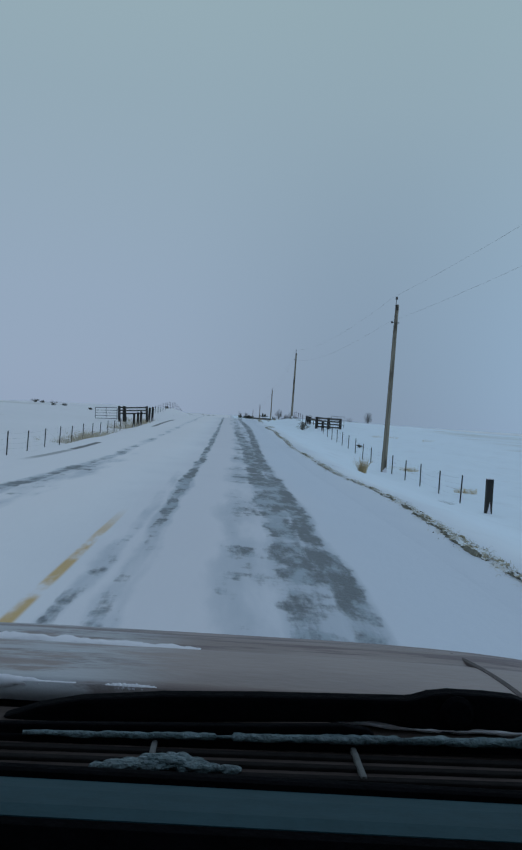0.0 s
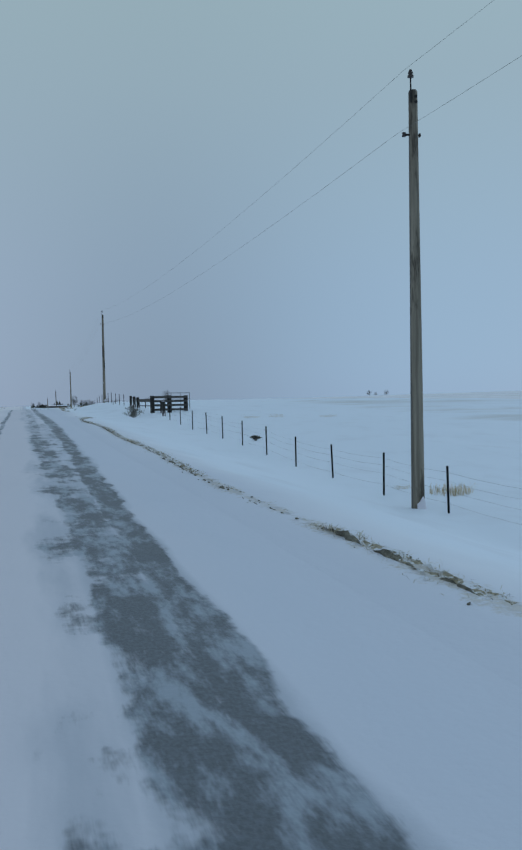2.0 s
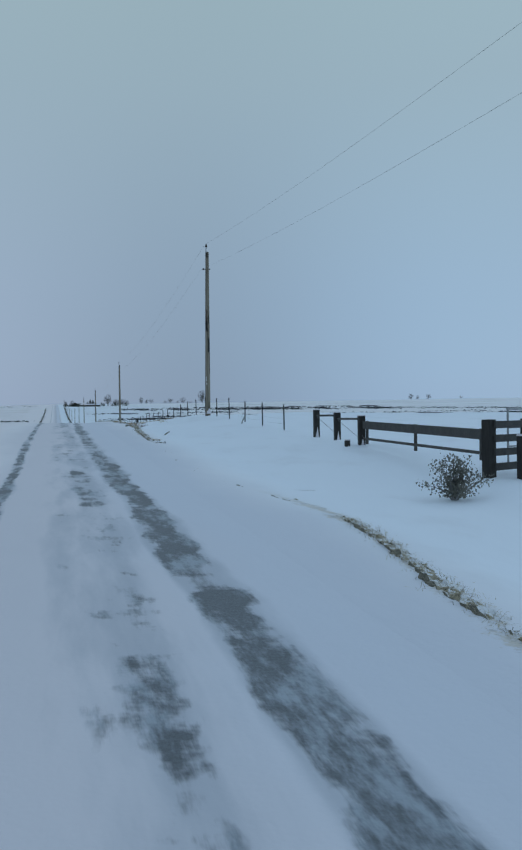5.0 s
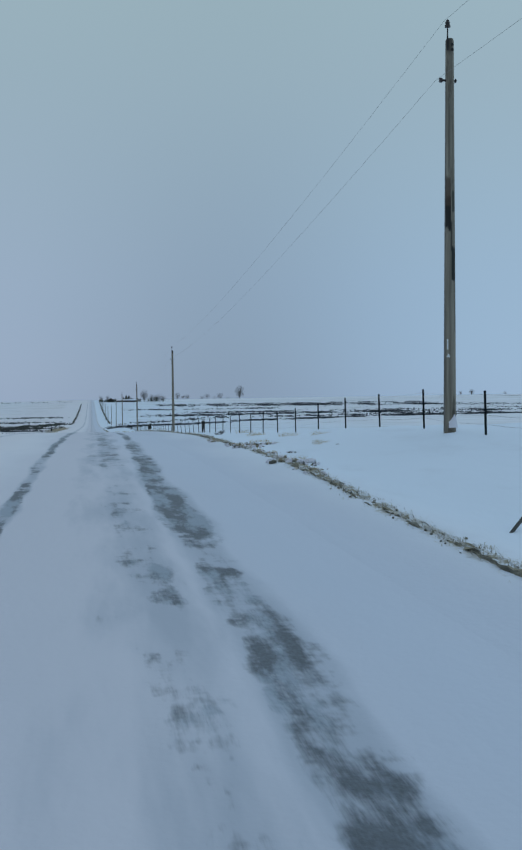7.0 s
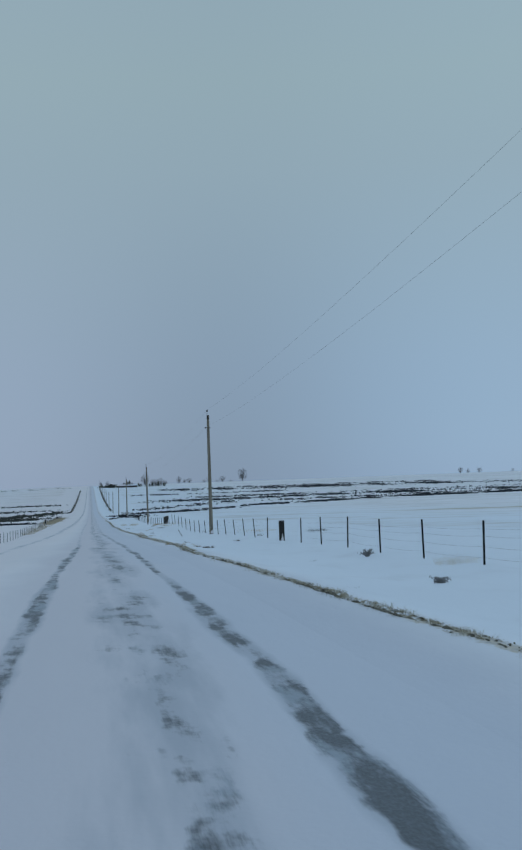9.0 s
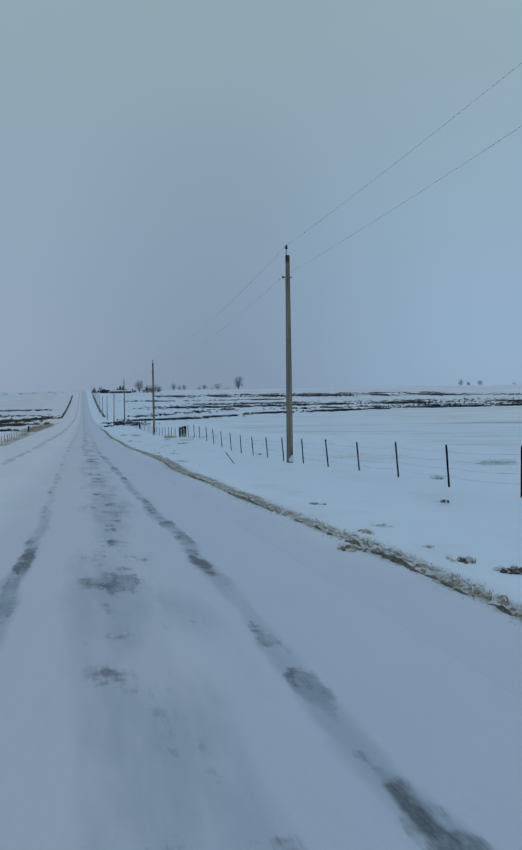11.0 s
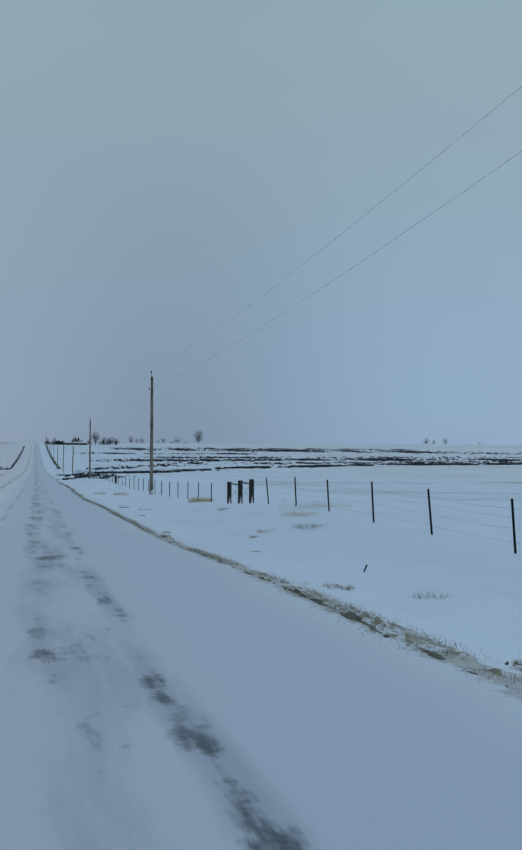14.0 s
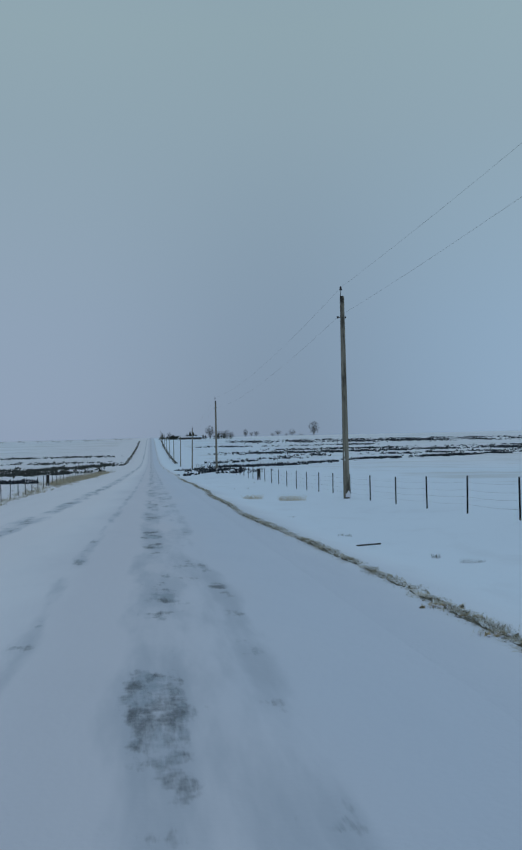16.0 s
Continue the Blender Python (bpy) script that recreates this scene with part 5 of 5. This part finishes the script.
def farmhouse(x, y, w, d, h, rise, label, category):
    ob = thing("farm_building", x, y, ground_at(x, y), label, category, "farm buildings")
    bm = bmesh.new()
    box(bm, (w, d, h + 1), (0, 0, h / 2 - 0.5))
    part("wall", bm, WALLBOARD, ob)
    bm = bmesh.new()
    for s in (-1, 1):
        v = [(-w / 2 - 0.4, s * (d / 2 + 0.4), h - 0.1), (w / 2 + 0.4, s * (d / 2 + 0.4), h - 0.1), (w / 2 + 0.4, 0, h + rise), (-w / 2 - 0.4, 0, h + rise)]
        lo, hi = [bm.verts.new(p) for p in v], [bm.verts.new((p[0], p[1], p[2] + 0.18)) for p in v]
        bm.faces.new(lo)
        bm.faces.new(hi)
        for k in range(4):
            bm.faces.new((lo[k], lo[(k + 1) % 4], hi[(k + 1) % 4], hi[k]))
    part("roof", bm, ROOF_SNOW, ob, "snow-covered gable roof")
    bm = bmesh.new()
    for s in (-1, 1):
        v = [bm.verts.new(p) for p in ((s * w / 2, -d / 2, h - 0.1), (s * w / 2, d / 2, h - 0.1), (s * w / 2, 0, h + rise))]
        bm.faces.new(v)
    part("gable", bm, WALLBOARD, ob)
    for k in range(3):
        bm = bmesh.new()
        box(bm, (1.2, 0.08, 1.2), (-w / 2 + w * (k + 0.5) / 3, -d / 2 - 0.02, h * 0.55), 0.02)
        part("window", bm, PANE, ob)
    return ob


farmhouse(39.2, 1204, 22.5, 8, 2.0, 1.0, "long low dark farm building with a snow-covered roof", "farm building")
farmhouse(22.3, 1206, 8, 8.5, 2.3, 2.2, "dark farmhouse with its gable to the road", "house").rotation_euler = Euler((0, 0, radians(90)))


# ---- the pickup that carries the camera, where it stands at the start ----
def rusty_paint():
    m, t, b = mat("salted_paint", 0.5)
    n = Nodes(t)
    c = n.mix(n.remap(n.noise(3.0, 5, (1.2, 1.2, 1), rough=0.6), 0.35, 0.65), (0.2, 0.142, 0.128), (0.265, 0.195, 0.178))
    xyz = n.xyz()
    # dark red paint shows in streaks near the front lip
    front = n.remap(xyz[1], 1.4, 1.52)
    streak = n.remap(n.noise(3.2, 5, (0.9, 5.0, 1), shift=(2, 3, 0), rough=0.6), 0.45, 0.52)
    c = n.mix(n.math("MULTIPLY", n.math("MULTIPLY", front, streak), 0.85), c, (0.085, 0.038, 0.045))
    # grey slush and salt dried on the driver's side
    slush = n.math("MULTIPLY", n.remap(xyz[0], -0.02, -0.2), n.remap(n.noise(6.0, 6, (0.7, 1.5, 1), rough=0.7), 0.4, 0.56))
    c = n.mix(n.math("MULTIPLY", slush, 0.75), c, (0.44, 0.45, 0.48))
    stain = n.math("MULTIPLY", n.remap(xyz[0], -0.05, -0.16), n.remap(n.noise(5.0, 5, (0.8, 1.8, 1), shift=(7, 1, 0), rough=0.65), 0.55, 0.64))
    c = n.mix(n.math("MULTIPLY", stain, 0.7), c, (0.11, 0.075, 0.07))
    n.link(c, b.inputs["Base Color"])
    n.link(n.bump(n.math("ADD", n.noise(40, 4), n.math("MULTIPLY", slush, 1.2)), 0.2, 0.01), b.inputs["Normal"])
    return m


PAINT = rusty_paint()
COWL = plain("grimy_cowl_plastic", (0.06, 0.046, 0.042), 0.9, 0.0, 0.4, 9, 0.4, (0.5, 2, 1))
# near-black that stands in for the shade inside vent slots and grille
SLOT = plain("dark_opening_shade", (0.015, 0.013, 0.013), 0.9, 0.0, 0.3, 10)
RIB = plain("salt_greyed_rib", (0.11, 0.108, 0.105), 0.8, 0.0, 0.2, 20)
RUBBER = plain("black_rubber", (0.003, 0.003, 0.004), 0.9, 0.0, 0.3, 20)
ICE = plain("grey_ice", (0.1, 0.15, 0.165), 0.35, 0.0, 0.35, 25, 0.6)
for dull in (COWL, SLOT, RUBBER):
    dull.node_tree.nodes["Principled BSDF"].inputs["Specular IOR Level"].default_value = 0.03
DASH = plain("dark_teal_dash", (0.022, 0.056, 0.068), 0.85, 0.0, 0.12, 30, 0.03)
DASH.node_tree.nodes["Principled BSDF"].inputs["Specular IOR Level"].default_value = 0.12
SLUSH = plain("grey_slush", (0.42, 0.43, 0.46), 0.6, 0.0, 0.3, 18, 0.5)
CREASE = plain("shaded_crease", (0.08, 0.06, 0.058), 0.8, 0.0, 0.3, 20)
RIM = plain("dull_steel_rim", (0.2, 0.2, 0.2), 0.5, 0.8, 0.2, 10)


def sheet(bm, xs, ys, height, thick=0.02):
    """A curved panel with thickness over a grid, from height(x, y)."""
    top = [[bm.verts.new((x, y, height(x, y))) for x in xs] for y in ys]
    low = [[bm.verts.new((x, y, height(x, y) - thick)) for x in xs] for y in ys]
    for j in range(len(ys) - 1):
        for k in range(len(xs) - 1):
            bm.faces.new((top[j][k], top[j][k + 1], top[j + 1][k + 1], top[j + 1][k]))
            bm.faces.new((low[j][k], low[j + 1][k], low[j + 1][k + 1], low[j][k + 1]))
    ring = [(0, k) for k in range(len(xs))] + [(j, len(xs) - 1) for j in range(1, len(ys))]
    ring += [(len(ys) - 1, k) for k in range(len(xs) - 2, -1, -1)] + [(j, 0) for j in range(len(ys) - 2, 0, -1)]
    for (a, b), (c, d) in zip(ring, ring[1:] + ring[:1]):
        bm.faces.new((low[a][b], low[c][d], top[c][d], top[a][b]))


def extruded(bm, profile, x0, x1):
    """A closed outline of (y, z) drawn out from x0 to x1."""
    a, b = [bm.verts.new((x0, y, z)) for y, z in profile], [bm.verts.new((x1, y, z)) for y, z in profile]
    bm.faces.new(a)
    bm.faces.new(b[::-1])
    for k in range(len(a)):
        j = (k + 1) % len(a)
        bm.faces.new((a[k], b[k], b[j], a[j]))


def lumps(bm, count, spot, size, seed, flat=0.55, draw=1.0):
    """Irregular crusts of ice or snow; spot(random) gives a place."""
    rnd = random.Random(seed)
    for _ in range(count):
        s = size * rnd.uniform(0.6, 1.5)
        m = Matrix.Translation(spot(rnd)) @ Euler((0, 0, rnd.uniform(0, 3) if draw == 1.0 else rnd.gauss(0, 0.05))).to_matrix().to_4x4() @ Matrix.Diagonal((s * draw * rnd.uniform(0.9, 1.8), s * rnd.uniform(0.6, 1.1), s * flat, 1))
        r = bmesh.ops.create_icosphere(bm, subdivisions=2, radius=1.0, matrix=m)
        for v in r["verts"]:
            v.co += Vector((rnd.gauss(0, 0.07), rnd.gauss(0, 0.07), rnd.gauss(0, 0.05) * flat * 1.8)) * s


def hood_z(x, y):
    u = max(0.0, (y - 1.06) / 0.84)
    return 1.145 - 0.12 * u ** 1.25 - (0.9 * max(0.0, y - 1.92) ** 1.6) - 0.05 * ((x + 0.05) / 0.85) ** 4


def outline_bar(bm, pts, y0, y1, bevel=0.004):
    """A closed outline of (x, z) drawn out from y0 to y1, with softened edges."""
    a, b = [bm.verts.new((x, y0, z)) for x, z in pts], [bm.verts.new((x, y1, z)) for x, z in pts]
    bm.faces.new(a)
    bm.faces.new(b[::-1])
    for k in range(len(a)):
        j = (k + 1) % len(a)
        bm.faces.new((a[k], b[k], b[j], a[j]))
    bmesh.ops.recalc_face_normals(bm, faces=bm.faces)
    bmesh.ops.bevel(bm, geom=list(bm.edges), offset=bevel, segments=2, affect="EDGES", profile=0.6)


def crust(bm, path, radius, seed, steps=160, sides=8, rough=0.5, flat=1.0):
    """An uneven ridge of ice or snow; path(u) gives its middle and radius(u) its thickness."""
    rings = []
    for k in range(steps + 1):
        u = k / steps
        c, r = path(u), radius(u)
        ring = []
        for j in range(sides):
            a = 6.28319 * j / sides
            bulge = 1 + rough * (noise.noise(Vector((u * 24, 2 * math.cos(a), 2 * math.sin(a) + seed))) + 0.6 * noise.noise(Vector((u * 90, 3 * math.cos(a), 3 * math.sin(a) + seed))))
            ring.append(bm.verts.new(c + Vector((0, r * bulge * math.cos(a), flat * r * bulge * math.sin(a)))))
        rings.append(ring)
    for p, q in zip(rings, rings[1:]):
        for j in range(sides):
            bm.faces.new((p[j], q[j], q[(j + 1) % sides], p[(j + 1) % sides]))
    bm.faces.new(rings[0])
    bm.faces.new(rings[-1][::-1])
    for face in bm.faces:
        face.smooth = True


def build_pickup():
    base_z = float(road_z(1.0)) + 0.045
    car = thing("pickup_truck", -0.02, 0, base_z, "dusty brown-red pickup with snow-crusted hood and icy wipers", "car")
    lift = -1.0085 - base_z - 1.43

    def leaning(bm):
        """The cowl rises a little towards the passenger's side."""
        for v in bm.verts:
            v.co.z += 0.018 * v.co.x
        return bm

    xs = [-0.9 + 1.7 * k / 34 for k in range(35)]
    bm = bmesh.new()
    sheet(bm, xs, [1.04 + 0.0318 * k for k in range(37)], lambda x, y: hood_z(x, y) + lift + 0.006 * math.exp(-((y - 1.6) / 0.05) ** 2) - 0.005 * math.exp(-((y - 1.47) / 0.04) ** 2))
    for face in bm.faces:
        face.smooth = True
    hood = part("hood", bm, PAINT, car, "dull brown-red hood streaked with road salt")
    # snow left along the front lip and on the rear edge
    bm = bmesh.new()
    crust(bm, lambda u: (lambda x, y: Vector((x, y, hood_z(x, y) + lift - 0.003)))(-0.78 + 0.74 * u, 1.44 + 0.02 * math.sin(5 * u)),
          lambda u: 0.012 + 0.03 * (1 - u) ** 0.8, 1.0, 120, 10, 0.7, 0.3)
    part("snow_crust", bm, SNOW, hood, "thin crust of blown snow")["kind"] = "stuff"
    for a, b, thick in ((-0.5, -0.165, 0.008), (-0.138, -0.07, 0.004)):
        bm = bmesh.new()
        crust(bm, lambda u: (lambda x: Vector((x, 1.045, hood_z(x, 1.045) + lift - 0.002)))(a + (b - a) * u), lambda u: thick * (0.3 + math.sin(3.1416 * min(1, u * 1.1)) ** 0.5 if u < 0.9 else 0.4), 4.0 + a, 60, 8, 0.5, 0.8)
        part("snow_crust", bm, SNOW, hood, "snow packed on the hood's rear edge")["kind"] = "stuff"
    bm = bmesh.new()
    lumps(bm, 60, lambda r: (lambda x, y: Vector((x, y, hood_z(x, y) + lift - 0.004)))(r.uniform(-0.8, -0.14), r.uniform(1.06, 1.42)), 0.013, 2, 0.2, 2.4)
    part("slush", bm, SLUSH, hood, "grey frozen slush on the paint")["kind"] = "stuff"
    # the hood's grooves are drawn as dark bars that stand for their shade
    for near, far in ((0.333, 0.405), (-0.433, -0.505)):
        bm = bmesh.new()
        for k in range(8):
            u, v = k / 10, (k + 1) / 10
            xa, xb, ya, yb = near + (far - near) * u, near + (far - near) * v, 1.06 + 0.78 * u, 1.06 + 0.78 * v
            tube(bm, (xa, ya, hood_z(xa, ya) + lift - 0.001), (xb, yb, hood_z(xb, yb) + lift - 0.001), 0.0045, 0.0045, 6)
        part("crease", bm, CREASE, hood, "dark line for the shade of a hood crease")
    # cowl with louvres between hood and windscreen
    cz = 1.131 + lift
    bm = bmesh.new()
    box(bm, (1.5, 0.215, 0.03), (-0.05, 0.905, cz - 0.015), 0.006)
    cowl = part("cowl_panel", leaning(bm), COWL, car, "grimy plastic cowl with vent louvres")
    # vent slots drawn as dark bars on the panel, for the shade inside
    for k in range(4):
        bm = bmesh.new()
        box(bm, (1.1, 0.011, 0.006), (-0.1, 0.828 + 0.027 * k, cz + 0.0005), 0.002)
        part("slot_shade", leaning(bm), SLOT, cowl)
    for x in (-0.435, -0.069, 0.1145, 0.5):
        bm = bmesh.new()
        box(bm, (0.0055, 0.1, 0.006), (x, 0.875, cz + 0.003), 0.002)
        part("rib", leaning(bm), RIB, cowl)
    bm = bmesh.new()
    lumps(bm, 190, lambda r: (lambda u: Vector((u, 0.828 + 0.02 * r.random() * (1 - abs(u + 0.055) / 0.07), cz + 0.004 + 0.008 * r.random() * (1 - abs(u + 0.055) / 0.07))))(-0.055 + 0.062 * (r.random() - r.random())), 0.0042, 3, 0.7, 1.3)
    part("ice_chunk", leaning(bm), ICE, cowl, "crumbled ice heaped on the cowl")["kind"] = "stuff"
    # snow packed between hood and cowl, showing under the wiper arm
    bm = bmesh.new()
    crust(bm, lambda u: Vector((0.1 + 0.6 * u, 0.988, 1.1375 + lift + 0.011 * u)), lambda u: 0.006 + 0.018 * min(1, u * 6), 7.0, 70, 10, 0.25, 0.28)
    part("packed_snow", bm, SNOW, cowl, "snow packed behind the wiper")["kind"] = "stuff"
    # wiper: arm above with its knuckle, iced blade below
    top = ((-0.225, 1.128), (-0.19, 1.141), (-0.148, 1.15), (-0.068, 1.158), (0.03, 1.163), (0.18, 1.168), (0.198, 1.174), (0.218, 1.177), (0.255, 1.177), (0.285, 1.1755), (0.33, 1.16), (0.62, 1.152))
    low = ((0.62, 1.126), (0.33, 1.139), (0.245, 1.1425), (0.23, 1.137), (0.205, 1.1365), (0.17, 1.1405), (0.145, 1.1445), (0.1, 1.141), (-0.068, 1.132), (-0.2, 1.123))
    bm = bmesh.new()
    outline_bar(bm, [(x, z + lift) for x, z in top + low], 0.965, 0.99)
    arm = part("wiper_arm", bm, RUBBER, car, "thick black wiper arm")
    bm = bmesh.new()
    lathe(bm, [(0.014, -0.022), (0.017, -0.018), (0.017, 0.01), (0.013, 0.014)], 16, Matrix.Translation((0.225, 0.972, 1.158 + lift)) @ Euler((radians(90), 0, 0)).to_matrix().to_4x4())
    part("pivot_cap", bm, RUBBER, arm)
    bm = bmesh.new()
    outline_bar(bm, [(x, z + lift) for x, z in ((-0.22, 1.1405), (0.02, 1.151), (0.105, 1.156), (0.129, 1.1535), (0.136, 1.1485), (0.133, 1.144), (0.02, 1.139), (-0.22, 1.129))], 0.908, 0.92, 0.003)
    part("blade_carrier", bm, RUBBER, arm)
    blade = part("wiper_blade", post_free((-0.22, 0.904, 1.1275 + lift), (0.62, 0.904, 1.1565 + lift), 0.008, 0.01), RUBBER, car, "black wiper blade caked with ice")
    bm = bmesh.new()
    crust(bm, lambda u: Vector((-0.19 + 0.82 * u, 0.9, 1.1358 + lift + 0.0275 * u)), lambda u: (0.0024 + 0.0022 * min(1, u * 1.6)) * (0.35 if 0.215 < u < 0.235 else 1.0), 11.0, 420, 8, 0.75)
    part("ice", bm, ICE, blade, "ridge of grey ice")["kind"] = "stuff"
    bm = bmesh.new()
    box(bm, (1.5, 0.02, 0.03), (-0.05, 0.79, 1.43 - 0.3 + lift), 0.006)
    part("windscreen_seal", bm, RUBBER, car)
    bm = bmesh.new()
    rel = [(0.785, -0.305), (0.78, -0.291), (0.7, -0.268), (0.63, -0.252), (0.605, -0.25), (0.605, -0.31), (0.78, -0.33)]
    extruded(bm, [(y, 1.43 + z + lift) for y, z in rel], -0.78, 0.68)
    dash = part("dashboard", bm, DASH, car, "dark teal-grey dashboard top")
    # the dashboard darkens into shade here, put in as a black lower face
    bm = bmesh.new()
    rel = [(0.604, -0.2505), (0.596, -0.252), (0.57, -0.29), (0.53, -0.4), (0.5, -0.6), (0.5, -1.1), (0.78, -1.1), (0.78, -0.335), (0.604, -0.315)]
    extruded(bm, [(y, 1.43 + z + lift) for y, z in rel], -0.78, 0.68)
    part("dash_face", bm, RUBBER, dash, "lower dashboard face coloured black for its shade")
    # unseen cab, added to shade the dashboard: roof, rear wall, doors and pillars; the windscreen opening is clear
    bm = bmesh.new()
    extruded(bm, [(0.42, 1.78 + lift), (0.3, 1.86 + lift), (-0.9, 1.88 + lift), (-1.0, 1.8 + lift), (-1.0, 1.76 + lift), (0.4, 1.74 + lift)], -0.8, 0.7)
    part("roof", bm, PAINT, car)
    bm = bmesh.new()
    box(bm, (1.6, 0.06, 1.4), (-0.05, -1.0, 1.1 + lift), 0.02)
    part("cab_rear", bm, PAINT, car)
    for x in (-0.9, 0.8):
        bm = bmesh.new()
        box(bm, (0.08, 1.75, 0.75), (x, -0.12, 0.78 + lift), 0.03)
        door = part("door", bm, PAINT, car)
        bm = bmesh.new()
        box(bm, (0.03, 0.16, 0.03), (x + 0.06 * (1 if x > 0 else -1), -0.75, 1.0 + lift), 0.008)
        part("handle", bm, RUBBER, door)
        bm = bmesh.new()
        tube(bm, (x * 0.98, 0.82, 1.1 + lift), (x * 0.86, 0.38, 1.78 + lift), 0.035, 0.03, 8)
        part("pillar", bm, PAINT, car)
    bm = bmesh.new()
    box(bm, (1.6, 1.7, 0.06), (-0.05, -0.15, 0.36 + lift), 0.01)
    part("floor_pan", bm, RUBBER, car)
    # front wings, grille, bumper and wheels
    for s, x in ((-1, -0.87), (1, 0.77)):
        bm = bmesh.new()
        box(bm, (0.16, 1.35, 0.42), (x, 1.42, 0.78), 0.05)
        part("fender", bm, PAINT, car)
        bm = bmesh.new()
        box(bm, (0.26, 0.04, 0.16), (-0.05 + s * 0.62, 2.17, 0.74), 0.02)
        part("headlight", bm, ICE, car, "clear headlight lens")
        hub = Matrix.Translation((x - s * 0.02, 1.5, 0.36)) @ Euler((0, radians(90), 0)).to_matrix().to_4x4()
        bm = bmesh.new()
        lathe(bm, [(0.2, -0.1), (0.33, -0.11), (0.36, -0.07), (0.36, 0.07), (0.33, 0.11), (0.2, 0.1)], 28, hub)
        wheel = part("wheel", bm, RUBBER, car, "black snow tyre")
        bm = bmesh.new()
        lathe(bm, [(0.21, -0.09), (0.205, -0.02), (0.08, 0.0), (0.07, 0.03), (0.205, 0.06), (0.21, 0.105)], 20, hub)
        part("rim", bm, RIM, wheel)
    bm = bmesh.new()
    box(bm, (1.3, 0.06, 0.34), (-0.05, 2.14, 0.78), 0.02)
    part("grille", bm, SLOT, car)
    bm = bmesh.new()
    box(bm, (1.8, 0.14, 0.2), (-0.05, 2.24, 0.5), 0.05)
    part("bumper", bm, RIM, car, "dull steel bumper")

    # load bed behind the cab, tailgate and rear wheels
    bm = bmesh.new()
    box(bm, (1.55, 1.9, 0.05), (-0.05, -2.0, 0.62), 0.01)
    part("bed_floor", bm, RUBBER, car)
    for s, x in ((-1, -0.88), (1, 0.78)):
        bm = bmesh.new()
        box(bm, (0.1, 1.95, 0.5), (x, -2.02, 0.84), 0.03)
        part("bed_side", bm, PAINT, car)
        hub = Matrix.Translation((x - s * 0.03, -1.95, 0.36)) @ Euler((0, radians(90), 0)).to_matrix().to_4x4()
        bm = bmesh.new()
        lathe(bm, [(0.2, -0.1), (0.33, -0.11), (0.36, -0.07), (0.36, 0.07), (0.33, 0.11), (0.2, 0.1)], 28, hub)
        wheel = part("wheel", bm, RUBBER, car, "black snow tyre")
        bm = bmesh.new()
        lathe(bm, [(0.21, -0.09), (0.205, -0.02), (0.08, 0.0), (0.07, 0.03), (0.205, 0.06), (0.21, 0.105)], 20, hub)
        part("rim", bm, RIM, wheel)
    bm = bmesh.new()
    box(bm, (1.55, 0.07, 0.48), (-0.05, -2.98, 0.84), 0.02)
    part("tailgate", bm, PAINT, car)


def post_free(a, b, depth, height):
    """A slim bevelled bar between two points."""
    bm = bmesh.new()
    a, b = Vector(a), Vector(b)
    d = b - a
    box(bm, (d.length, depth, height), (a + b) / 2, min(depth, height) * 0.3, d.to_track_quat("X", "Z").to_matrix())
    return bm


build_pickup()
